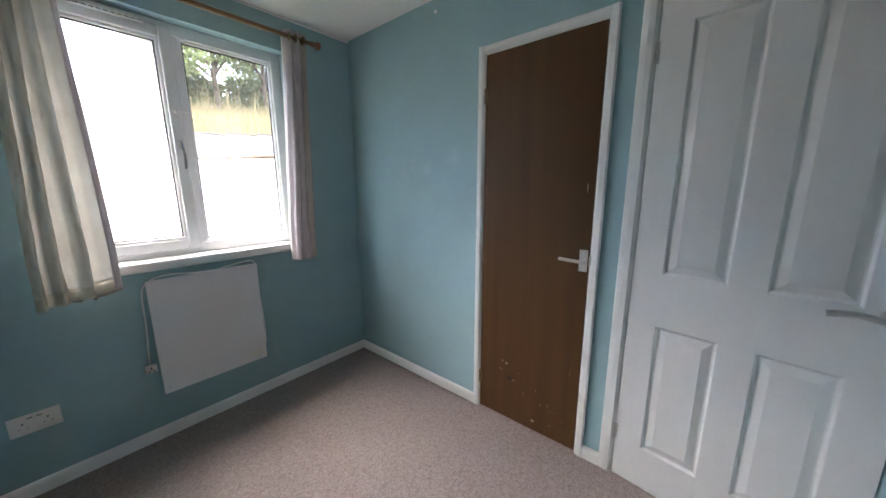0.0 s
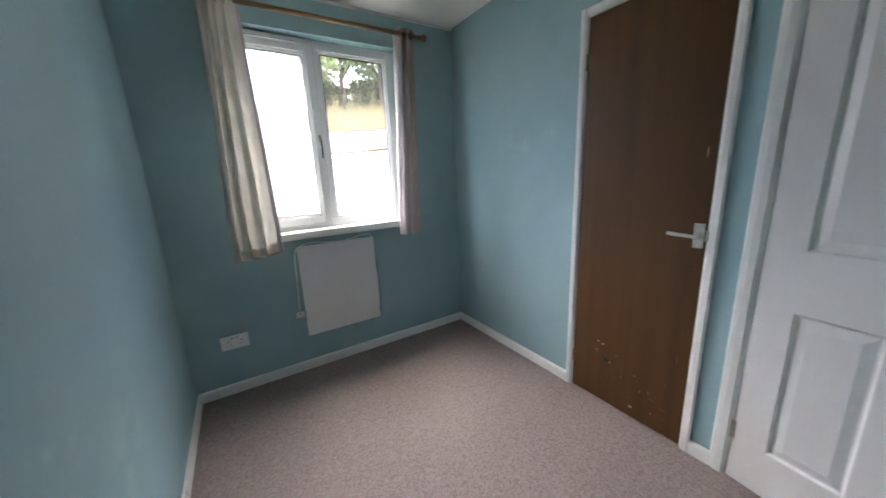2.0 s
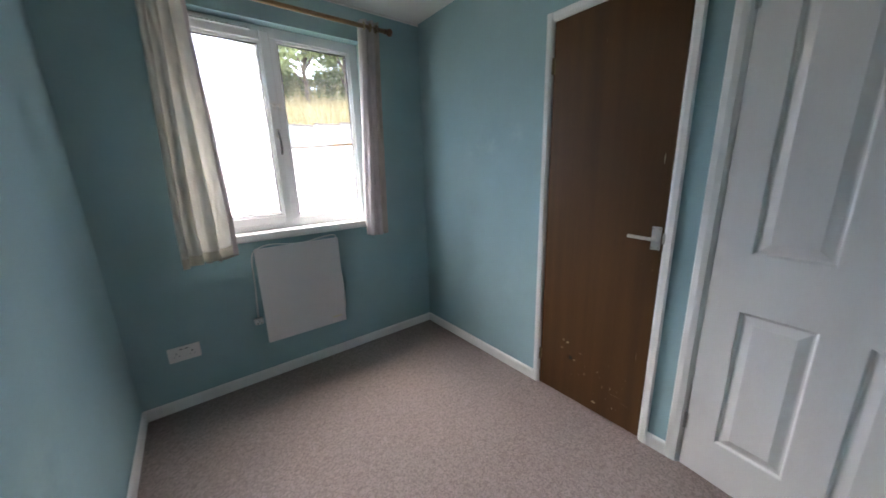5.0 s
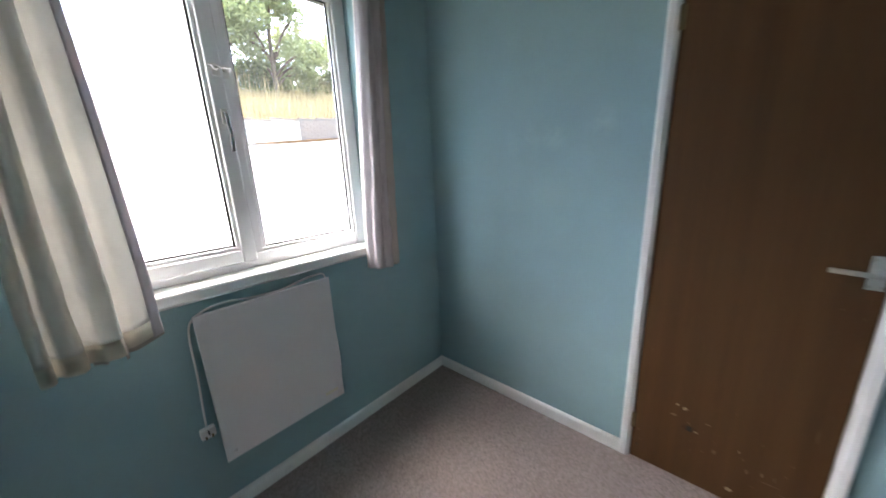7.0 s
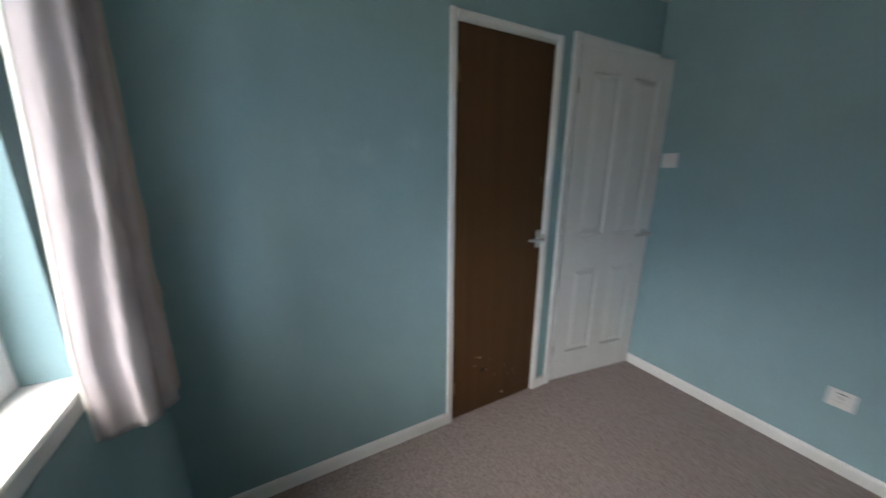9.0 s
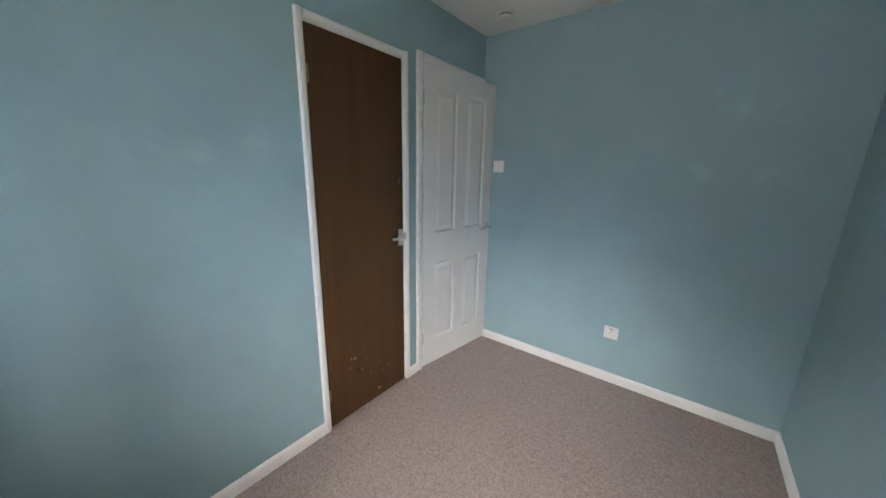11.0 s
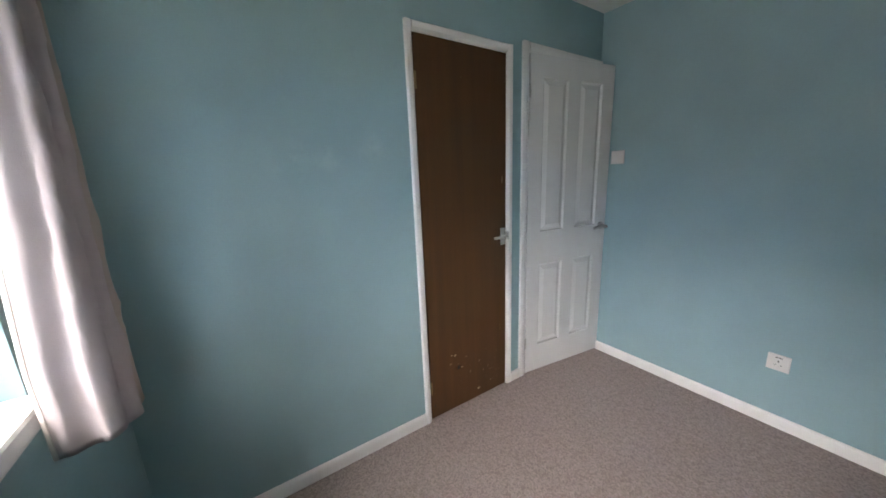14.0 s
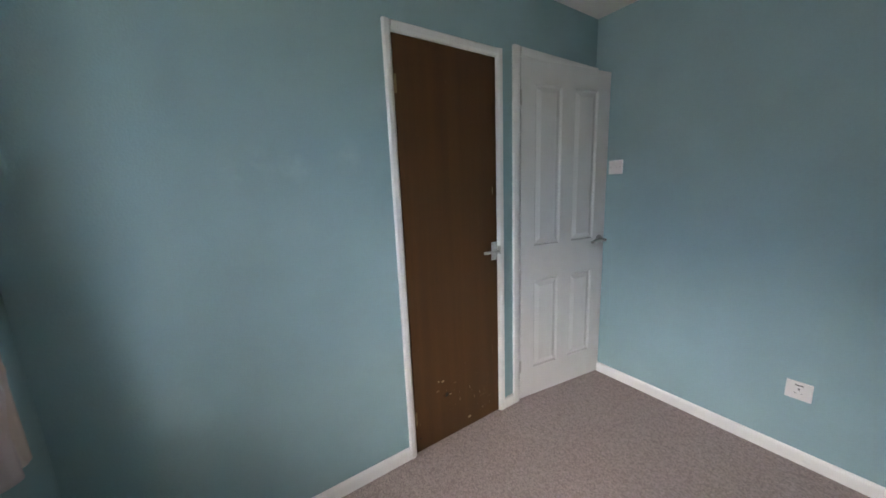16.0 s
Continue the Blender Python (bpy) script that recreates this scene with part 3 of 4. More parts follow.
# ---------------------------------------------------------------- window
def window():
    e = tagged(empty("window_1", (WX0 + WX1) / 2, 0.11, WZ0), "white plastic two-light casement window with a trickle vent", "window", kind="structure")
    inv = Matrix.Translation((-(WX0 + WX1) / 2, -0.11, -WZ0))

    def add(name, bm, material, parent=e, label="", smooth=False):
        bmesh.ops.transform(bm, matrix=inv, verts=bm.verts)
        return part(name, bm, material, parent, label, smooth)

    y0, y1 = 0.075, 0.145
    fw = 0.058
    mx0, mx1 = -1.028, -0.978     # mullion
    add("frame_side", box(WX0, y0, WZ0, WX0 + fw, y1, WZ1, 0.004), M_UPVC)
    add("frame_side", box(WX1 - fw, y0, WZ0, WX1, y1, WZ1, 0.004), M_UPVC)
    add("frame_head", box(WX0 + fw, y0 + 0.001, WZ1 - fw, WX1 - fw, y1, WZ1, 0.004), M_UPVC)
    add("frame_foot", box(WX0 + fw, y0 + 0.001, WZ0, WX1 - fw, y1, WZ0 + fw, 0.004), M_UPVC)
    add("mullion", box(mx0, y0 + 0.002, WZ0 + fw, mx1, y1, WZ1 - fw, 0.004), M_UPVC)

    def bead(x0, x1, z0, z1, y, w=0.014, d=0.016):
        """Sloped glazing beads round a pane, each a bar of its own."""
        for (a, b, c, f) in ((x0, z0, x1, z0 + w), (x0, z1 - w, x1, z1), (x0, z0 + w, x0 + w, z1 - w), (x1 - w, z0 + w, x1, z1 - w)):
            add("glazing_bead", box(a, y, b, c, y + d, f, 0.003), M_UPVC)

    def gasket(x0, x1, z0, z1, y):
        for (a, b, c, f) in ((x0, z0, x1, z0 + 0.008), (x0, z1 - 0.008, x1, z1), (x0, z0 + 0.008, x0 + 0.008, z1 - 0.008), (x1 - 0.008, z0 + 0.008, x1, z1 - 0.008)):
            add("gasket", box(a, y - 0.001, b, c, y + 0.004, f), M_RUBBER)

    # fixed right light
    rx0, rx1, rz0, rz1 = mx1, WX1 - fw, WZ0 + fw, WZ1 - fw
    bead(rx0, rx1, rz0, rz1, y0 + 0.012)
    gasket(rx0 + 0.013, rx1 - 0.013, rz0 + 0.013, rz1 - 0.013, y0 + 0.026)
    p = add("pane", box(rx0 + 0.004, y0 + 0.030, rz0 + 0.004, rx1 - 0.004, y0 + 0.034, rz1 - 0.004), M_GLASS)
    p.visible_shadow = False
    # opening left sash
    sx0, sx1, sz0, sz1 = WX0 + 0.030, mx0 + 0.018, WZ0 + 0.030, WZ1 - 0.030
    sw = 0.052
    ys = y0 - 0.016
    add("sash_stile", box(sx0, ys, sz0, sx0 + sw, y1 - 0.02, sz1, 0.006), M_UPVC)
    add("sash_stile", box(sx1 - sw, ys, sz0, sx1, y1 - 0.02, sz1, 0.006), M_UPVC)
    add("sash_rail", box(sx0 + sw, ys + 0.001, sz1 - sw, sx1 - sw, y1 - 0.02, sz1, 0.006), M_UPVC)
    add("sash_rail", box(sx0 + sw, ys + 0.001, sz0, sx1 - sw, y1 - 0.02, sz0 + sw, 0.006), M_UPVC)
    bead(sx0 + sw, sx1 - sw, sz0 + sw, sz1 - sw, ys + 0.014)
    gasket(sx0 + sw + 0.013, sx1 - sw - 0.013, sz0 + sw + 0.013, sz1 - sw - 0.013, ys + 0.028)
    p = add("pane", box(sx0 + sw + 0.004, ys + 0.032, sz0 + sw + 0.004, sx1 - sw - 0.004, ys + 0.036, sz1 - sw - 0.004), M_MISTED, label="double-glazed pane, lightly misted, with a white glare veil")
    p.visible_shadow = False
    # espagnolette handle on the sash stile
    hx, hz = sx1 - sw / 2 + 0.002, 1.545
    hd = add("window_handle", box(hx - 0.011, ys - 0.010, hz - 0.024, hx + 0.011, ys, hz + 0.028, 0.004), M_STEEL, label="worn chrome window handle pointing down")
    add("grip", tube(smooth_line([(hx, ys - 0.012, hz + 0.012), (hx, ys - 0.022, hz + 0.010), (hx + 0.002, ys - 0.027, hz - 0.02), (hx + 0.005, ys - 0.027, hz - 0.07), (hx + 0.003, ys - 0.022, hz - 0.122)], 5), 0.0062, 10), M_CHROME, hd, smooth=True)
    # safety restrictor: two bosses joined by a white cable
    rz = 1.712
    r = add("restrictor", box(hx - 0.012, ys - 0.003, rz - 0.030, hx + 0.012, ys, rz + 0.012, 0.001, 1), M_PLASTIC, label="white plastic cable window restrictor")
    add("plate", box(mx1 - 0.033, y0 - 0.001, rz - 0.030, mx1 - 0.009, y0 + 0.002, rz + 0.012, 0.001, 1), M_PLASTIC, r)
    ring = [(0, 0.011), (0.010, 0.0105), (0.012, 0.009), (0.012, 0.006), (0.006, 0.005)]
    add("boss", lathe(ring, (mx1 - 0.021, y0 - 0.001, rz), (mx1 - 0.021, -1, rz), 18), M_PLASTIC, r, smooth=True)
    add("boss", lathe(ring, (hx, ys - 0.003, rz), (hx, -1, rz), 18), M_PLASTIC, r, smooth=True)
    for q, yy in ((hx, ys - 0.0105), (mx1 - 0.021, y0 - 0.0085)):
        add("lock_core", lathe([(0, 0.005), (0.001, 0.005)], (q, yy, rz), (q, -1, rz), 12), M_STEEL, r)
    add("cable", tube(smooth_line([(hx - 0.03, ys - 0.010, rz + 0.004), (hx, ys - 0.016, rz + 0.003), ((hx + mx1 - 0.02) / 2, ys - 0.022, rz - 0.004), (mx1 - 0.02, ys - 0.006, rz), (mx1 - 0.004, ys + 0.004, rz + 0.008)], 5), 0.0028, 8), M_PLASTIC, r)
    # trickle vent over the opening sash
    v = add("trickle_vent", box(sx0 + 0.07, ys - 0.016, WZ1 - 0.044, sx1 - 0.10, ys, WZ1 - 0.022, 0.004), M_UPVC, label="white slotted trickle vent")
    for k in range(12):
        x = sx0 + 0.085 + k * (sx1 - sx0 - 0.20) / 11
        add("slot", box(x - 0.008, ys - 0.0168, WZ1 - 0.038, x + 0.006, ys - 0.0158, WZ1 - 0.035), M_DARK, v)
    return e


window()
# sill board with a rounded nose
sill = prism([(0, 0), (0.105, 0), (0.112, 0.004), (0.115, 0.012), (0.115, 0.040), (0.112, 0.047), (0.105, 0.050), (0, 0.050)], (WX1, 0.085, WZ0 - 0.050), (WX0, 0.085, WZ0 - 0.050))
tagged(part("window_sill", sill, M_SILL), "white painted sill board under the window", "window sill", kind="structure")


# ---------------------------------------------------------------- curtain pole and curtains
def curtain_pole():
    z, y = 2.172, -0.155
    e = tagged(empty("curtain_pole", -1.02, y, z), "varnished pine curtain pole with turned ball finials", "curtain pole")
    inv = Matrix.Translation((1.02, -y, -z))

    def add(name, bm, material, smooth=True):
        bmesh.ops.transform(bm, matrix=inv, verts=bm.verts)
        return part(name, bm, material, e, smooth=smooth)

    add("rod", add_cyl(bmesh.new(), (-1.605, y, z), (-0.372, y, z), 0.0125, seg=20), M_PALEWOOD)
    prof = [(0, 0.0135), (0.006, 0.0165), (0.012, 0.0145), (0.016, 0.011), (0.022, 0.013), (0.027, 0.018), (0.036, 0.0225), (0.046, 0.0225), (0.054, 0.018), (0.060, 0.008), (0.062, 0.002)]
    add("finial", lathe(prof, (-0.372, y, z), (1, y, z)), M_DARKWOOD)
    add("finial", lathe(prof, (-1.605, y, z), (-9, y, z)), M_DARKWOOD)
    for x in (-1.545, -0.425):
        add("bracket", lathe([(0, 0.021), (0.006, 0.021), (0.012, 0.016), (0.03, 0.012), (-y - 0.012, 0.011), (-y - 0.006, 0.011)], (x, 0, z - 0.004), (x, -1, z - 0.004)), M_DARKWOOD)
        add("bracket_ring", lathe([(0, 0.015), (0.001, 0.021), (0.016, 0.021), (0.017, 0.015)], (x - 0.008, y, z), (1, y, z)), M_DARKWOOD)


curtain_pole()


def along(points, q):
    """The place at q (0 to 1) on a smooth line through the (x, y) points."""
    t = min(max(q, 0.0), 0.99999) * (len(points) - 1)
    k = int(t)
    t -= k
    p = [Vector(points[min(max(k + j, 0), len(points) - 1)]) for j in (-1, 0, 1, 2)]
    return 0.5 * (2 * p[1] + (p[2] - p[0]) * t + (2 * p[0] - 5 * p[1] + 4 * p[2] - p[3]) * t * t + (3 * p[1] - p[0] - 3 * p[2] + p[3]) * t ** 3)


def curtain(label, head, foot, z0, z1, hem_drop, seed, eyelets, slack, pieces):
    """A short eyelet curtain pushed to one side. head and foot: the folded line of the cloth seen from above, at the pole and at the hem;
    hem_drop: how far the lower edge drops at the first and the last of the cloth; slack: how wrinkled it is; pieces: spans of the cloth (from, to, top, bottom, name, material, label)."""
    def place(u, v):
        """u along the cloth, v from head (0) to hem (1)."""
        s = min(v * 1.15, 1) ** 1.25
        q = along(head, u) * (1 - s) + along(foot, u) * s
        loose = min(v * 3, 1)
        fold = noise.noise((u * 5 + seed, v * 1.6, seed * 1.7)) * 0.007 + noise.noise((u * 11, v * 4 + seed, 3.1)) * 0.004
        # slack wrinkles that run aslant across the cloth
        w = noise.noise((u * 6 + v * 5 + seed, v * 13 - u * 3, 7.7))
        fold += 0.012 * slack * max(0.0, w) ** 2
        crease = noise.noise((u * 7 - v * 4, v * 12 + seed, 1.3))
        fold += 0.0022 * slack * max(0.0, 0.10 - abs(crease)) / 0.10
        fold *= min(1.0, u * 9, (1 - u) * 9)
        x = q.x + 0.004 * math.sin(5 * v + 9 * u + seed) * v + fold * 0.5 * loose
        y = min(q.y - fold * loose, -0.034 if v > 0.80 else -0.012)
        drop = hem_drop[0] * (1 - u) + hem_drop[1] * u + 0.007 * noise.noise((u * 9, seed, 0.5))
        return Vector((x, y, z1 + (z0 - z1) * v - drop * v ** 3))

    cx, cy = (foot[0][0] + foot[-1][0]) / 2, foot[len(foot) // 2][1]
    e = tagged(empty("curtain", cx, cy, z0), label, "curtain")
    inv = Matrix.Translation((-cx, -cy, -z0))

    def cloth(ua, ub, va, vb, nm, material, lab, thick, off):
        cols, rows = max(4, int((ub - ua) * 150)), max(3, int((vb - va) * 90))
        bm = bmesh.new()
        g = [[bm.verts.new(inv @ (place(ua + (ub - ua) * i / cols, va + (vb - va) * j / rows) + Vector(off))) for j in range(rows + 1)] for i in range(cols + 1)]
        for i in range(cols):
            for j in range(rows):
                bm.faces.new((g[i][j], g[i + 1][j], g[i + 1][j + 1], g[i][j + 1]))
        ob = part(nm, bm, material, e, lab, True)
        so = ob.modifiers.new("thickness", "SOLIDIFY")
        so.thickness, so.offset = thick, 0

    for q in pieces:
        cloth(*q)
    for k in range(eyelets):
        p = place((k + 0.5) / eyelets, 0.03)
        bm = lathe([(0, 0.017), (0.0, 0.024), (0.002, 0.025), (0.004, 0.024), (0.004, 0.017)], (p.x - 0.002, -0.155, 2.172), (9, -0.155, 2.172), 20)
        bmesh.ops.transform(bm, matrix=inv, verts=bm.verts)
        part("eyelet", bm, M_BRASS, e, smooth=True)
    return e


FLAT = (0, 0, 0)
curtain("cream cotton eyelet curtain with a yellowed hem",
        [(-1.570, -0.125), (-1.568, -0.178), (-1.559, -0.190), (-1.550, -0.176), (-1.546, -0.140), (-1.535, -0.134), (-1.527, -0.178), (-1.517, -0.191), (-1.507, -0.178), (-1.503, -0.142), (-1.492, -0.136), (-1.483, -0.178), (-1.472, -0.190), (-1.461, -0.176), (-1.458, -0.146), (-1.438, -0.176), (-1.398, -0.135)],
        [(-1.592, -0.085), (-1.616, -0.140), (-1.610, -0.178), (-1.592, -0.186), (-1.586, -0.160), (-1.594, -0.138), (-1.572, -0.160), (-1.562, -0.188), (-1.540, -0.194), (-1.532, -0.168), (-1.542, -0.142), (-1.512, -0.168), (-1.496, -0.195), (-1.458, -0.192), (-1.462, -0.150), (-1.425, -0.155), (-1.362, -0.115)],
        0.868, 2.212, (0.020, -0.012), 3, 4, 0.8,
        [(0.0, 1.0, 0.0, 0.962, "drape", M_CURTAIN, "", 0.0026, FLAT), (0.0, 1.0, 0.962, 1.0, "hem", M_HEM, "yellowed cream hem", 0.0030, FLAT),
         (0.66, 0.74, 0.975, 1.008, "hem_underside", M_SHADE, "brown grey cloth showing under the hem", 0.002, (0.002, 0.004, 0)),
         (0.80, 1.0, 0.978, 1.010, "hem_underside", M_SHADE, "", 0.002, (0.002, 0.004, 0)),
         (0.972, 1.0, 0.02, 1.004, "lining_edge", M_TURN, "lilac grey lining turned round the edge", 0.0046, FLAT)])
curtain("pale lilac-grey cotton eyelet curtain hanging beside the window",
        [(-0.518, -0.085), (-0.522, -0.130), (-0.508, -0.156), (-0.494, -0.162), (-0.485, -0.139), (-0.474, -0.135), (-0.463, -0.159), (-0.450, -0.165), (-0.440, -0.139), (-0.428, -0.136), (-0.415, -0.161), (-0.402, -0.145)],
        [(-0.552, -0.040), (-0.558, -0.068), (-0.544, -0.096), (-0.550, -0.118), (-0.528, -0.140), (-0.512, -0.136), (-0.498, -0.151), (-0.484, -0.154), (-0.474, -0.139), (-0.456, -0.147), (-0.438, -0.140), (-0.424, -0.095)],
        0.872, 2.212, (0.012, -0.004), 8, 3, 1.1,
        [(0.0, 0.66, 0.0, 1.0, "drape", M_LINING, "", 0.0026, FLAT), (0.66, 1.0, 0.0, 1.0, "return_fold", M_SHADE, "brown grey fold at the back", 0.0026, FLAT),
         # paler cloth along the window-side edge imitates its lit rim
         (0.0, 0.03, 0.02, 1.0, "lit_edge", M_CURTAIN, "turned edge in paler cloth for its lit rim", 0.0050, FLAT)])


# ---------------------------------------------------------------- wall heater with its cable and plug
def heater():
    x0, x1, z0, z1, y = -1.283, -0.774, 0.262, 0.874, -0.052
    e = tagged(empty("panel_heater", (x0 + x1) / 2, 0, z0), "flat white square wall panel heater with its flex draped round it", "heater")
    inv = Matrix.Translation((-(x0 + x1) / 2, 0, -z0))

    def add(name, bm, material, label="", smooth=False, parent=e):
        bmesh.ops.transform(bm, matrix=inv, verts=bm.verts)
        return part(name, bm, material, parent, label, smooth)

    add("panel", box(x0, y, z0, x1, y + 0.013, z1, 0.003), M_HEATER)
    for x in (x0 + 0.03, x1 - 0.03):
        for z in (z0 + 0.03, z1 - 0.03):
            add("spacer", add_cyl(bmesh.new(), (x, y + 0.013, z), (x, 0, z), 0.012, seg=14), M_PLASTIC)
            add("screw_cap", lathe([(0, 0.0085), (0.003, 0.008), (0.0045, 0.004)], (x, y, z), (x, -1, z), 14), M_HEATER)
    add("maker_plate", box(x1 - 0.095, y - 0.001, z0 + 0.042, x1 - 0.03, y + 0.001, z0 + 0.055, 0.0004, 1), M_CREAM, "small cream maker's plate")
    # flex: up the east edge, over the top, down the west edge to the plug
    line = [(x1 - 0.01, -0.02, z0 + 0.03), (x1 + 0.012, -0.022, z0 + 0.10), (x1 + 0.014, -0.025, z0 + 0.22), (x1 + 0.004, -0.022, z0 + 0.42), (x1 - 0.004, -0.02, z1 - 0.05),
            (x1 - 0.012, -0.028, z1 + 0.012), (x1 - 0.06, -0.026, z1 + 0.018), (x1 - 0.14, -0.02, z1 + 0.006), (x1 - 0.20, -0.02, z1 - 0.004), (x0 + 0.20, -0.02, z1 + 0.0),
            (x0 + 0.12, -0.024, z1 + 0.012), (x0 + 0.05, -0.028, z1 + 0.008), (x0 - 0.002, -0.03, z1 - 0.02), (x0 - 0.018, -0.032, z1 - 0.08), (x0 - 0.022, -0.03, z1 - 0.22),
            (x0 - 0.030, -0.028, z1 - 0.36), (x0 - 0.034, -0.028, z1 - 0.43)]
    add("flex", tube(smooth_line(line, 6), 0.0036, 8), M_PLASTIC, smooth=True)
    px, pz = x0 - 0.034, z1 - 0.452
    pl = add("plug", box(px - 0.024, -0.046, pz - 0.024, px + 0.024, -0.022, pz + 0.018, 0.007), M_PLASTIC, "white three-pin mains plug")
    add("pin", box(px - 0.013, -0.062, pz - 0.013, px - 0.007, -0.045, pz - 0.009, 0.0004, 1), M_BRASS, parent=pl)
    add("pin", box(px + 0.007, -0.062, pz - 0.013, px + 0.013, -0.045, pz - 0.009, 0.0004, 1), M_BRASS, parent=pl)
    add("pin", box(px - 0.002, -0.066, pz + 0.004, px + 0.002, -0.045, pz + 0.011, 0.0004, 1), M_DARK, parent=pl)


heater()


# ---------------------------------------------------------------- sockets, switch, smoke alarm
def socket(name, label, gangs, m):
    w = 0.146 if gangs == 2 else 0.086
    e = tagged(empty(name), label, "socket")
    part("faceplate", box(-w / 2, -0.0095, -0.043, w / 2, 0, 0.043, 0.0025), M_PLASTIC, e)
    for k in range(gangs):
        c = (k - (gangs - 1) / 2) * 0.070
        for dx, dz, a, b in ((0, 0.008, 0.0022, 0.0045), (-0.011, -0.012, 0.0036, 0.0009), (0.011, -0.012, 0.0036, 0.0009)):
            part("pin_hole", box(c + dx - a, -0.0101, dz - b, c + dx + a, -0.0094, dz + b), M_DARK, e)
        sx = c + (0.022 if k == 0 else -0.022) if gangs == 2 else c
        r = part("rocker", box(sx - (0.0085 if gangs == 2 else 0.015), -0.0125, 0.018, sx + (0.0085 if gangs == 2 else 0.015), -0.009, 0.032, 0.0015), M_PLASTIC, e)
        # dark strip: indicator on double sockets, painted rocker shadow on single ones
        part("rocker_mark", box(sx - (0.0075 if gangs == 2 else 0.014), -0.0131, 0.027, sx + (0.0075 if gangs == 2 else 0.014), -0.0124, 0.031), M_DARK, r)
    e.matrix_world = m
    return e


socket("double_socket", "white plastic switched double socket on the teal wall", 2, pose(-1.70, 0, 0.338))
socket("single_socket", "white plastic switched single socket above the skirting", 1, pose(-1.073, -D, 0.357, 0, 0, 180))


def light_switch(m):
    e = tagged(empty("light_switch"), "white plastic single light switch beside the door", "light switch")
    part("faceplate", box(-0.043, -0.0095, -0.043, 0.043, 0, 0.043, 0.0025), M_PLASTIC, e)
    part("rocker", box(-0.0055, -0.0135, -0.012, 0.0055, -0.009, 0.012, 0.002), M_PLASTIC, e)
    for s in (-1, 1):
        part("screw", lathe([(0, 0.0032), (0.0008, 0.0032), (0.0012, 0.0015)], (s * 0.030, -0.0095, 0), (s * 0.030, -1, 0), 10), M_STEEL, e)
    e.matrix_world = m


light_switch(pose(-0.163, -D, 1.429, 0, 0, 180))


def smoke_alarm(x, y):
    e = tagged(empty("smoke_alarm", x, y, H), "round aged white plastic smoke alarm on the ceiling", "smoke alarm")
    part("base", lathe([(0, 0.055), (0.006, 0.056), (0.008, 0.054)], (0, 0, 0), (0, 0, -1), 32), M_PLASTIC, e, smooth=True)
    part("grille", lathe([(0.008, 0.044), (0.020, 0.043)], (0, 0, 0), (0, 0, -1), 32), M_DARK, e)
    for k in range(16):
        a = k * math.tau / 16
        bm = box(-0.0025, 0.040, -0.0205, 0.0025, 0.050, -0.0075, 0.0008, 1)
        bmesh.ops.rotate(bm, verts=bm.verts, cent=(0, 0, 0), matrix=Matrix.Rotation(a, 3, "Z"))
        part("rib", bm, M_CREAM, e)
    part("cover", lathe([(0.020, 0.052), (0.024, 0.053), (0.032, 0.050), (0.036, 0.042), (0.037, 0.02), (0.037, 0.001)], (0, 0, 0), (0, 0, -1), 32), M_PLASTIC, e, smooth=True)


smoke_alarm(-0.275, -2.365)

# a blob of old filler high on the east wall
bm = bmesh.new()
bmesh.ops.create_icosphere(bm, subdivisions=2, radius=0.011)
for v in bm.verts:
    v.co = Vector((v.co.x * 0.35, v.co.y * (1 + 0.3 * noise.noise(v.co * 90)), v.co.z * 0.8))
ob = part("filler_blob", bm, M_PLASTIC, smooth=True)
ob.location = (-0.001, -0.828, 2.275)
tagged(ob, "small blob of white filler on the wall", "filler")


# ---------------------------------------------------------------- outside: ground, walls, bank
def ground_z(x, y):
    """Height of the ground: level round the house, then rising to the north and east; a step up behind the retaining wall."""
    if y < 0.2:
        return -0.15
    rise = 0.205 * max(y - 0.4, 0) if y < 7.4 else 1.435 + 0.12 * (min(y, 15) - 7.4)
    z = -0.15 + 0.10 * min((y - 0.2) / 0.3, 1) + rise + 0.085 * min(max(x - 0.5, 0), 12) * min(max(y - 2, 0) / 10, 1)
    if y > WALL_Y + 0.15:
        z = wall_top(x) - 0.06 + 0.29 * min(y - WALL_Y, 7) + 0.05 * max(y - WALL_Y - 7, 0)
        z += 0.18 * noise.noise((x * 0.3, y * 0.3, 4))
    elif y > 15:
        z = ground_z(x, 15)
    return z


WALL_Y = 15.2


def wall_top(x):
    return ground_z(x, 14.9) + 1.02


def grid_lines(a, b, near0, near1, fine, coarse):
    """Coordinates that lie close together in the near stretch and widen outside it."""
    out, v = [], near0
    while v <= near1:
        out.append(v)
        v += fine
    step, v = fine, near0
    while v > a:
        step = min(step * 1.5, coarse)
        v -= step
        out.append(max(v, a))
    step, v = fine, near1
    while v < b:
        step = min(step * 1.5, coarse)
        v += step
        out.append(min(v, b))
    return sorted(set(round(q, 3) for q in out))


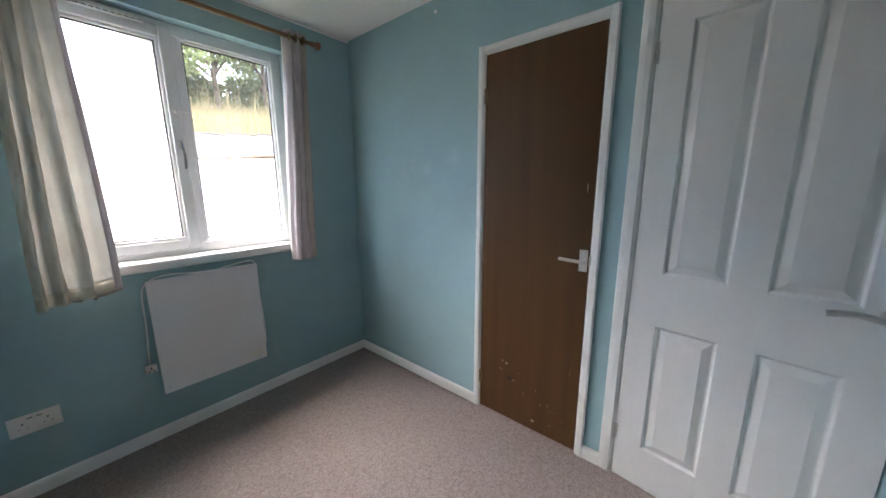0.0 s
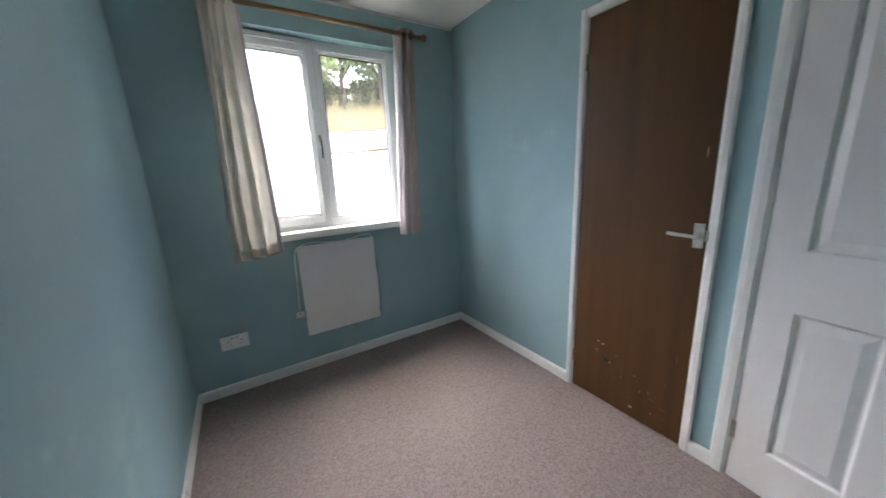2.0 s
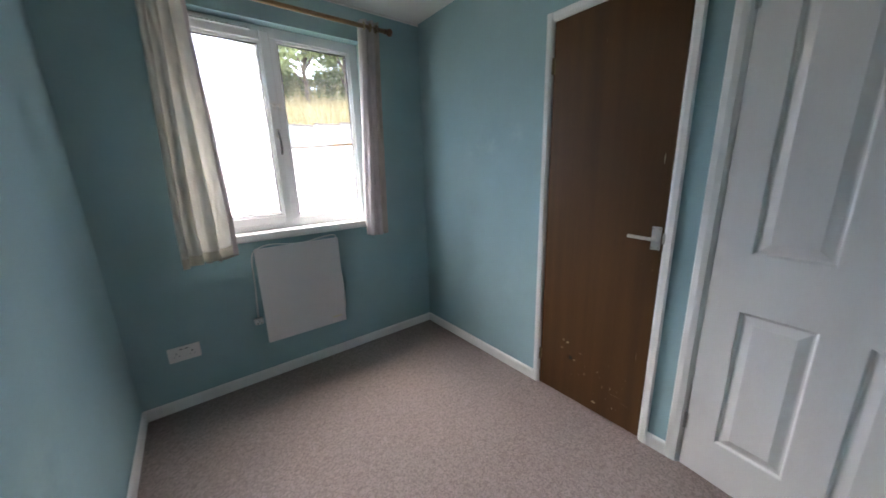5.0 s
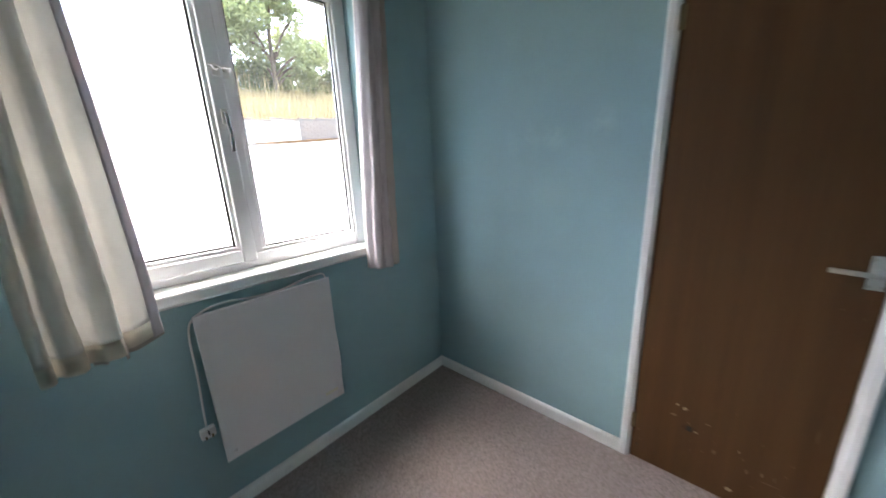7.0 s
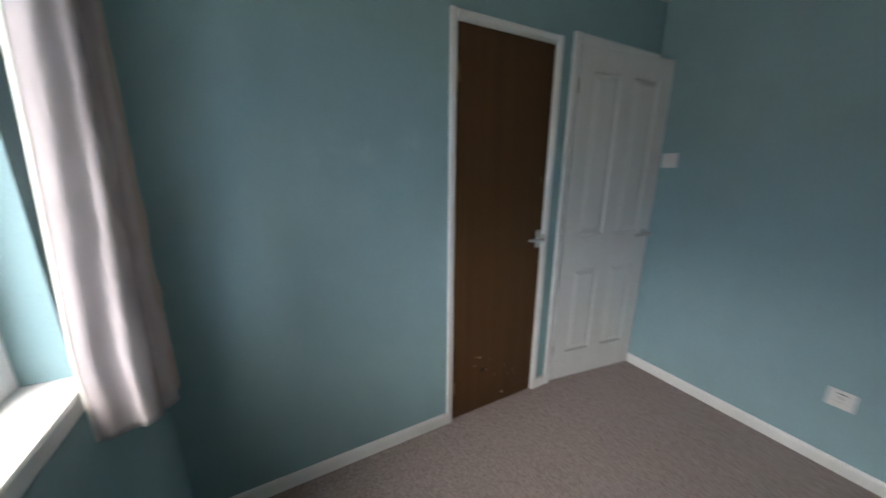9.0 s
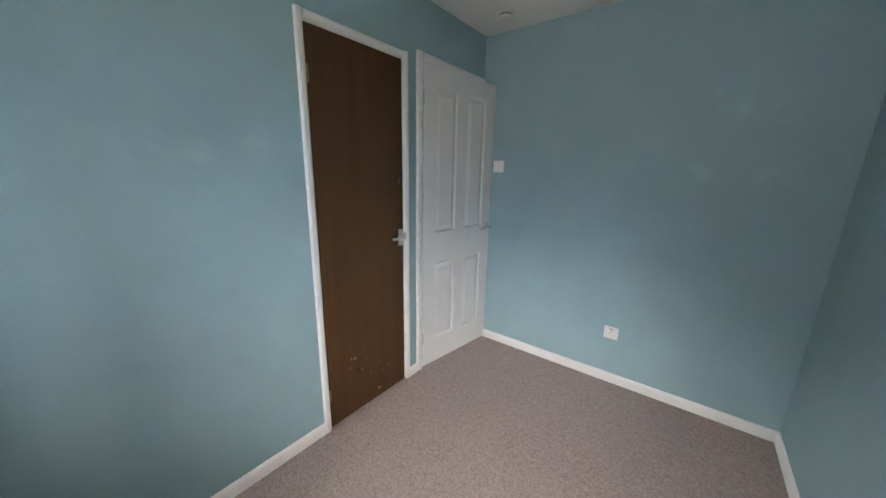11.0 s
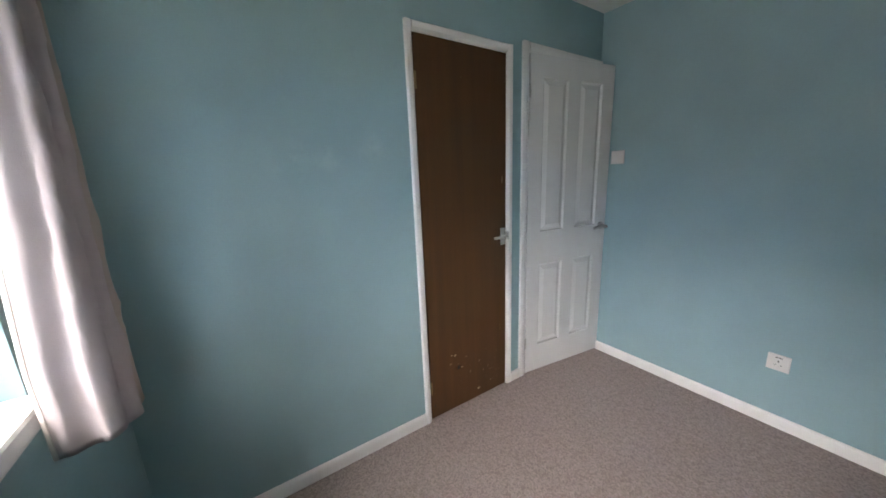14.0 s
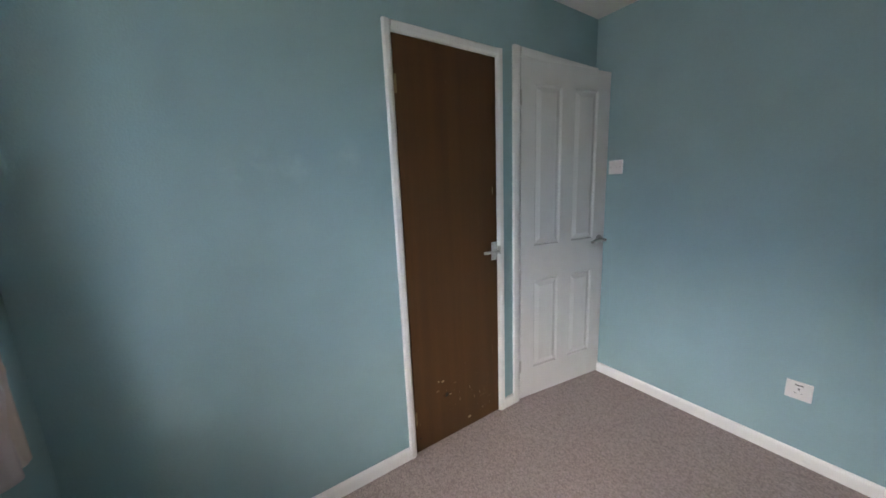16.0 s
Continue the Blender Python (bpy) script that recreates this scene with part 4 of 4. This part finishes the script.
def outside_ground():
    gx, gy = grid_lines(-150, 150, -4, 12, 0.35, 20), grid_lines(-150, 300, 0.2, 3.4, 0.16, 20)
    gy = sorted(set(gy + [WALL_Y + 0.14, WALL_Y + 0.16, 14.9, 15.0] + [WALL_Y + k for k in range(1, 9)] + [5, 7, 9, 11, 13]))
    bm = bmesh.new()
    vs = [[bm.verts.new((x, y, ground_z(x, y))) for y in gy] for x in gx]
    for i in range(len(gx) - 1):
        for j in range(len(gy) - 1):
            fc = bm.faces.new((vs[i][j], vs[i + 1][j], vs[i + 1][j + 1], vs[i][j + 1]))
            cx, cy = (gx[i] + gx[i + 1]) / 2, (gy[j] + gy[j + 1]) / 2
            edge = 2.45 + 0.35 * noise.noise((cx * 0.8, 0.3, 0))
            fc.material_index = 1 if cy < edge else (2 if cy > WALL_Y else 0)
    ob = part("ground", bm, [M_GRAVEL, M_LAWN, M_BANK], smooth=True)
    tagged(ob, "pale gravel yard with a mown lawn strip and a dry grassy bank", "ground", kind="structure")


outside_ground()


def blades(name, n, xr, yr, h, material, label, lean=0.25, w=0.006, seed=2, base=ground_z):
    """Many single grass blades as one sheet of stuff."""
    rnd = np.random.RandomState(seed)
    verts, faces = [], []
    for k in range(n):
        x, y = rnd.uniform(*xr), rnd.uniform(*yr)
        hh = h * rnd.uniform(0.5, 1.3)
        a = rnd.uniform(0, math.tau)
        dx, dy = math.cos(a) * w, math.sin(a) * w
        lx, ly = rnd.normal(0, lean, 2) * hh
        z = base(x, y) - 0.01
        b = len(verts)
        verts += [(x - dx, y - dy, z), (x + dx, y + dy, z), (x + dx * 0.7 + lx * 0.4, y + dy * 0.7 + ly * 0.4, z + hh * 0.6), (x - dx * 0.7 + lx * 0.4, y - dy * 0.7 + ly * 0.4, z + hh * 0.6), (x + lx, y + ly, z + hh)]
        faces += [(b, b + 1, b + 2, b + 3), (b + 3, b + 2, b + 4)]
    me = bpy.data.meshes.new(name)
    me.from_pydata(verts, [], faces)
    me.materials.append(material)
    return tagged(new(name, me), label, "grass", kind="stuff")


blades("lawn_grass", 16000, (-1.5, 6.0), (0.4, 2.5), 0.06, M_BLADE, "short green lawn grass under the window", w=0.004)
blades("tall_stalks", 900, (-4, 14), (WALL_Y + 2.5, WALL_Y + 6.2), 1.9, M_DRY, "tall dry seeding grass stalks before the hedge", 0.10, 0.010, 8)


def leaf_litter(n, seed=6):
    """Dead leaves blown along the foot of the wall, one sheet of stuff."""
    rnd = np.random.RandomState(seed)
    verts, faces = [], []
    for k in range(n):
        x = rnd.uniform(-6, 12) if k % 3 == 0 else rnd.normal(6.4, 0.8)
        y = 15.05 - abs(rnd.normal(0, 0.3))
        z = ground_z(x, y) + 0.02 + 0.05 * rnd.rand()
        a, sz = rnd.uniform(0, math.tau), rnd.uniform(0.04, 0.09)
        c, d = math.cos(a) * sz, math.sin(a) * sz
        q = len(verts)
        verts += [(x - c, y - d, z), (x + d * 0.5, y - c * 0.5, z + 0.02), (x + c, y + d, z + rnd.uniform(-0.02, 0.03)), (x - d * 0.5, y + c * 0.5, z + 0.015)]
        faces.append((q, q + 1, q + 2, q + 3))
    me = bpy.data.meshes.new("leaf_litter")
    me.from_pydata(verts, [], faces)
    me.materials.append(M_LITTER)
    tagged(new("leaf_litter", me), "orange-brown dead leaves along the foot of the wall", "leaf litter", kind="stuff")


leaf_litter(2600)
blades("bank_grass", 20000, (-8, 18), (WALL_Y + 0.3, WALL_Y + 6.5), 0.85, M_DRY, "tall dry straw-coloured grass on the bank", 0.22, 0.014, 5)


def retaining_wall(name, x0, x1, label, block, course, material, seed, joint):
    """A low wall of single blocks with recessed joints, stepping with the ground."""
    rnd = random.Random(seed)
    e = tagged(empty(name, (x0 + x1) / 2, WALL_Y, ground_z((x0 + x1) / 2, 15) - 0.1), label, "garden wall", kind="structure")
    inv = e.matrix_world.inverted()
    bm = bmesh.new()
    n = 12
    for k in range(n):
        a, b = x0 + (x1 - x0) * k / n, x0 + (x1 - x0) * (k + 1) / n
        add_box(bm, a, WALL_Y - 0.085, ground_z(a, 14.9) - 0.4, b, WALL_Y + 0.12, wall_top(b) - 0.02)
    bmesh.ops.transform(bm, matrix=inv, verts=bm.verts)
    part("core", bm, joint, e)
    shared = []
    for k in range(3):
        b2 = box(-block / 2 + 0.006, -0.1 - 0.004 * k, -course / 2 + 0.006, block / 2 - 0.006, 0.0, course / 2 - 0.006, 0.006, 1)
        me = bpy.data.meshes.new("block")
        b2.to_mesh(me)
        b2.free()
        me.materials.append(material)
        shared.append(me)
    rows = int(1.0 / course)
    cols = int((x1 - x0) / block)
    for c in range(cols):
        for r in range(rows):
            x = x0 + (c + 0.5 + 0.5 * (r % 2)) * block
            if x > x1 - block / 2 or c % 1:
                continue
            ob = new("block", rnd.choice(shared))
            ob.parent = e
            ob.matrix_local = inv @ Matrix.Translation((x, WALL_Y, wall_top(x) - 1.0 + (r + 0.5) * course))
    # coping
    bm = bmesh.new()
    for k in range(n):
        a, b = x0 + (x1 - x0) * k / n, x0 + (x1 - x0) * (k + 1) / n
        add_box(bm, a + 0.004, WALL_Y - 0.13, wall_top(b) - 0.03, b - 0.004, WALL_Y + 0.16, wall_top(b) + 0.04, 0.01, 1)
    bmesh.ops.transform(bm, matrix=inv, verts=bm.verts)
    part("coping", bm, M_STONE, e)


retaining_wall("retaining_wall", -9.0, 6.6, "pale concrete block retaining wall at the yard's edge", 0.44, 0.215, M_RENDER, 1, M_RENDER)
retaining_wall("retaining_wall", 6.6, 18.0, "weathered brown brick retaining wall under the bank", 0.36, 0.12, M_STONE, 2, M_MORTAR)


# ---------------------------------------------------------------- outside: trees and hedge
def leaf_cloud(name, clumps, per, size, material, parent, seed, label=""):
    """A crown of many small folded leaves, gathered in uneven clumps."""
    rnd = np.random.RandomState(seed)
    verts, faces = [], []
    for (cx, cy, cz, r) in clumps:
        for _ in range(int(per * r * r)):
            d = rnd.normal(size=3)
            d *= r * rnd.uniform(0.35, 1.0) ** 0.6 / np.linalg.norm(d)
            p = np.array((cx, cy, cz)) + d * (1, 1, 0.75)
            a = rnd.normal(size=3)
            a /= np.linalg.norm(a)
            b = np.cross(a, rnd.normal(size=3))
            b /= np.linalg.norm(b)
            s = size * rnd.uniform(0.6, 1.4)
            q = len(verts)
            verts += [tuple(p - a * s), tuple(p + b * s * 0.5), tuple(p + a * s), tuple(p - b * s * 0.5)]
            faces.append((q, q + 1, q + 2, q + 3))
    me = bpy.data.meshes.new(name)
    me.from_pydata(verts, [], faces)
    me.materials.append(material)
    ob = new(name, me)
    if parent:
        ob.parent = parent
    if label:
        ob["label"] = label
    return ob


def tree(x, y, height, spread, seed, label, per=430, low=0.35, leaf=M_LEAF):
    rnd = random.Random(seed)
    z = ground_z(x, y) - 0.1
    e = tagged(empty("tree", x, y, z), label, "tree")
    bm = tube(smooth_line([(0, 0, 0), (rnd.uniform(-0.1, 0.1), 0, height * 0.2), (rnd.uniform(-0.3, 0.3), 0.1, height * 0.45), (rnd.uniform(-0.3, 0.3), 0, height * 0.8)], 5), 1.0, 10)
    for v in bm.verts:
        f = v.co.z / height
        c = Vector((0.0, 0.0, v.co.z))
        v.co = c + (v.co - c) * (0.035 * height * (1 - 0.85 * min(f, 1)) * 0.55 + 0.01) + Vector((0.12 * math.sin(3 * f + seed), 0, 0)) * f
    part("trunk", bm, M_BARK, e, smooth=True)
    clumps = []
    for k in range(11):
        a = k * 2.4 + rnd.uniform(-0.3, 0.3)
        hz = height * rnd.uniform(low, 0.95)
        rad = spread * rnd.uniform(0.35, 1.0) * (1.15 - 0.6 * hz / height)
        tipp = Vector((math.cos(a) * rad, math.sin(a) * rad, hz))
        st = Vector((0, 0, hz * rnd.uniform(0.5, 0.75)))
        bm = tube(smooth_line([st, st.lerp(tipp, 0.5) + Vector((0, 0, 0.2)), tipp], 4), 0.03 + 0.012 * height * 0.4, 6)
        part("limb", bm, M_BARK, e)
        for _ in range(3):
            o = Vector((rnd.uniform(-1, 1), rnd.uniform(-1, 1), rnd.uniform(-0.6, 0.8))) * spread * 0.28
            clumps.append((*(tipp + o), spread * rnd.uniform(0.2, 0.42)))
    leaf_cloud("crown", clumps, per, 0.115, leaf, e, seed)


tree(5.2, 19.6, 7.0, 3.0, 3, "leaning small-leaved green tree on the bank", low=0.34)
tree(7.8, 19.8, 8.0, 2.8, 7, "broad pale green tree behind the brick wall", low=0.2)
tree(13.8, 18.4, 8.5, 3.4, 11, "dense green tree over the parked car", low=0.24)
tree(16.2, 21.5, 9.0, 3.8, 15, "tall green tree at the back of the bank", low=0.25)
tree(19.5, 18.6, 8.0, 3.6, 19, "wide green tree at the end of the hedge", low=0.24)


tree(23.5, 19.5, 8.0, 3.6, 23, "spreading green tree past the hedge", low=0.2)


def hedge(x0, x1, y, h, seed, label):
    rnd = random.Random(seed)
    e = tagged(empty("hedge", (x0 + x1) / 2, y, ground_z((x0 + x1) / 2, y)), label, "hedge")
    ox, oz = (x0 + x1) / 2, ground_z((x0 + x1) / 2, y)
    clumps = []
    x = x0
    while x < x1:
        for k in range(3):
            r = rnd.uniform(0.45, 0.75)
            clumps.append((x - ox, rnd.uniform(-0.5, 0.5), ground_z(x, y) - oz + (k + 0.4) * h / 3 * rnd.uniform(0.8, 1.1), r))
        x += 0.55
    leaf_cloud("foliage", clumps, 900, 0.12, M_LEAF2, e, seed)
    bm = bmesh.new()
    for k in range(int((x1 - x0) / 0.9)):
        a = x0 + 0.4 + k * 0.9 - ox
        b = tube([(a, 0, -0.3 + ground_z(a + ox, y) - oz), (a + rnd.uniform(-0.2, 0.2), 0.1, h * 0.75 + ground_z(a + ox, y) - oz)], 0.03, 5)
        me = bpy.data.meshes.new("tmp")
        b.to_mesh(me)
        bm.from_mesh(me)
        b.free()
        bpy.data.meshes.remove(me)
    part("stems", bm, M_BARK, e)


hedge(3.0, 32.0, 21.6, 2.2, 5, "dark overgrown hedge along the top of the bank")


# ---------------------------------------------------------------- outside: parked car
def car(m):
    e = tagged(empty("parked_car"), "white hatchback car with dark wheels parked on the gravel", "car")
    hw = 0.89
    # side outline: (along, height) from the tail to the nose, and half width there
    rings = [(-2.08, 0.42, 0.62, 0.70), (-2.05, 0.30, 0.92, 0.80), (-1.85, 0.24, 1.02, 0.86), (-1.35, 0.22, 1.00, hw), (-0.6, 0.20, 0.97, hw), (0.2, 0.20, 0.95, hw), (0.95, 0.20, 0.93, hw),
             (1.45, 0.22, 0.86, 0.87), (1.9, 0.24, 0.75, 0.80), (2.12, 0.30, 0.64, 0.68), (2.2, 0.40, 0.54, 0.58)]
    bm = bmesh.new()
    loops = []
    for y, lo, hi, w in rings:
        mid = (lo + hi) / 2
        sec = [(0, lo), (w * 0.85, lo), (w * 0.97, lo + 0.06), (w, mid - 0.04), (w * 0.985, mid + 0.12 * (hi - lo)), (w * 0.95, hi - 0.07), (w * 0.86, hi - 0.01), (0, hi + 0.02)]
        pts = [(x, y, z) for x, z in sec] + [(-x, y, z) for x, z in sec[-2:0:-1]]
        loops.append([bm.verts.new(p) for p in pts])
    for a, b in zip(loops, loops[1:]):
        for k in range(len(a)):
            bm.faces.new((a[k], a[(k + 1) % len(a)], b[(k + 1) % len(a)], b[k]))
    bm.faces.new(loops[0])
    bm.faces.new(loops[-1][::-1])
    bmesh.ops.recalc_face_normals(bm, faces=bm.faces)
    part("body", bm, M_CARPAINT, e, smooth=True)
    # cabin: glass band with the roof above
    cab = [(-1.78, 1.00, 0.78), (-1.25, 1.36, 0.62), (-0.55, 1.43, 0.60), (0.15, 1.40, 0.60), (0.62, 1.18, 0.68), (1.02, 0.94, 0.77)]
    bm = bmesh.new()
    base = [(-1.78, 0.98), (-1.25, 0.98), (-0.55, 0.97), (0.15, 0.95), (0.62, 0.94), (1.02, 0.92)]
    lo = [[bm.verts.new((s * 0.80, y, z)) for y, z in base] for s in (-1, 1)]
    up = [[bm.verts.new((s * w, y, z)) for y, z, w in cab] for s in (-1, 1)]
    for s in (0, 1):
        for k in range(5):
            bm.faces.new((lo[s][k], lo[s][k + 1], up[s][k + 1], up[s][k]))
    for k in range(5):
        bm.faces.new((up[0][k], up[0][k + 1], up[1][k + 1], up[1][k]))
    bmesh.ops.remove_doubles(bm, verts=bm.verts, dist=0.001)
    bmesh.ops.recalc_face_normals(bm, faces=bm.faces)
    part("glazing", bm, M_CARGLASS, e, "dark tinted windows")
    bm = bmesh.new()
    rf = [(-1.42, 1.275, 0.66), (-1.25, 1.385, 0.63), (-0.55, 1.46, 0.615), (0.15, 1.425, 0.615), (0.36, 1.34, 0.64)]
    t0 = [[bm.verts.new((s * w, y, z)) for y, z, w in rf] for s in (-1, 1)]
    t1 = [[bm.verts.new((s * (w + 0.02), y, z - 0.045)) for y, z, w in rf] for s in (-1, 1)]
    for k in range(4):
        bm.faces.new((t0[0][k], t0[0][k + 1], t0[1][k + 1], t0[1][k]))
        for s in (0, 1):
            bm.faces.new((t0[s][k], t0[s][k + 1], t1[s][k + 1], t1[s][k]))
    bmesh.ops.recalc_face_normals(bm, faces=bm.faces)
    part("roof", bm, M_CARPAINT, e)
    for s in (-1, 1):
        for (a, b) in (((0.80, 1.02, 0.92), (0.625, 0.15, 1.39)), ((0.81, -0.42, 0.96), (0.615, -0.45, 1.42)), ((0.80, -1.80, 0.97), (0.635, -1.27, 1.34))):
            part("pillar", tube([(s * a[0], a[1], a[2]), (s * b[0], b[1], b[2])], 0.034, 6), M_CARPAINT, e)
        part("mirror", box(s * 0.90 - 0.07, 0.70, 0.92, s * 0.90 + 0.07, 0.80, 1.05, 0.03), M_CARPAINT, e)
        part("tail_lamp", box(s * 0.70 - 0.13, -2.075, 0.72, s * 0.70 + 0.13, -1.90, 0.86, 0.02), M_LAMP, e)
        part("headlamp", box(s * 0.60 - 0.13, 1.93, 0.58, s * 0.60 + 0.13, 2.16, 0.69, 0.02), M_CARGLASS, e)
        part("sill_strip", box(s * 0.86 - 0.03, -1.0, 0.185, s * 0.86 + 0.03, 1.0, 0.235, 0.01), M_TYRE, e)
        for y in (-1.35, 1.40):
            w = part("wheel", lathe([(0, 0.24), (0.0, 0.30), (0.02, 0.325), (0.18, 0.325), (0.20, 0.30), (0.20, 0.24)], (s * 0.72, y, 0.325), (s * 9, y, 0.325), 28), M_TYRE, e, smooth=False)
            rim = bmesh.new()
            for k in range(5):
                a = k * math.tau / 5
                c, d = Vector((s * 0.915, y, 0.325)), Vector((0, math.cos(a), math.sin(a)))
                add_cyl(rim, c + d * 0.03, c + d * 0.24, 0.032, 0.024, 6)
            add_cyl(rim, (s * 0.88, y, 0.325), (s * 0.93, y, 0.325), 0.05, 0.04, 12)
            part("rim", rim, M_ALLOY, w)
            part("wheel_arch", lathe([(0, 0.36), (0.008, 0.37), (0.010, 0.25)], (s * 0.885, y, 0.325), (s * 9, y, 0.325), 28), M_TYRE, e)
    part("bumper_insert", box(-0.6, -2.085, 0.32, 0.6, -1.95, 0.44, 0.02), M_TYRE, e)
    e.matrix_world = m


cx, cy = 8.9, 11.2
slope_y = math.atan2(ground_z(7.9, 12.4) - ground_z(7.9, 9.6), 2.8)
slope_x = math.atan2(ground_z(8.7, 11) - ground_z(7.1, 11), 1.6)
car(Matrix.Translation((cx, cy, ground_z(cx, cy) - 0.0)) @ Euler((slope_y, -slope_x, radians(-3))).to_matrix().to_4x4())

# ---------------------------------------------------------------- outside leaf of the house wall, bricks last
bm = bmesh.new()
for b in ((-W - 3, 0.165, -0.3, WX0, 0.275, 2.7), (WX1 + 0.043, 0.165, -0.3, 3.5, 0.270, 2.7), (WX0, 0.165, -0.3, WX1 + 0.043, 0.275, WZ0 - 0.02), (WX0, 0.165, WZ1 - 0.01, WX1 + 0.043, 0.275, 2.7)):
    add_box(bm, *b)
outer = tagged(part("wall_outer", bm, M_MORTAR), "buff brick outside wall round the window", "wall", kind="structure")
meshes = []
for ln in (0.215, 0.1025):
    for k in range(3):
        b2 = box(0, 0, 0, ln, 0.1025, 0.065, 0.004, 1)
        for v in b2.verts:
            v.co += Vector((noise.noise(v.co * 30 + Vector((k, 0, 0))), noise.noise(v.co * 30 + Vector((0, k, 5))), 0)) * 0.002
        me = bpy.data.meshes.new("brick")
        b2.to_mesh(me)
        b2.free()
        me.materials.append(M_BRICK)
        meshes.append(me)
rb = random.Random(9)
for course in range(-4, 33):
    z = course * 0.075
    half = course % 2 == 0
    for col in range(3):
        ob = new("brick", meshes[(3 if half and col == 0 else 0) + rb.randrange(3)])
        ob.parent = outer
        x = WX1 + 0.040 + (0 if col == 0 else (0.1125 if half else 0.225) + (col - 1) * 0.225)
        ob.location = (x, 0.172 + rb.uniform(-0.001, 0.001), z)
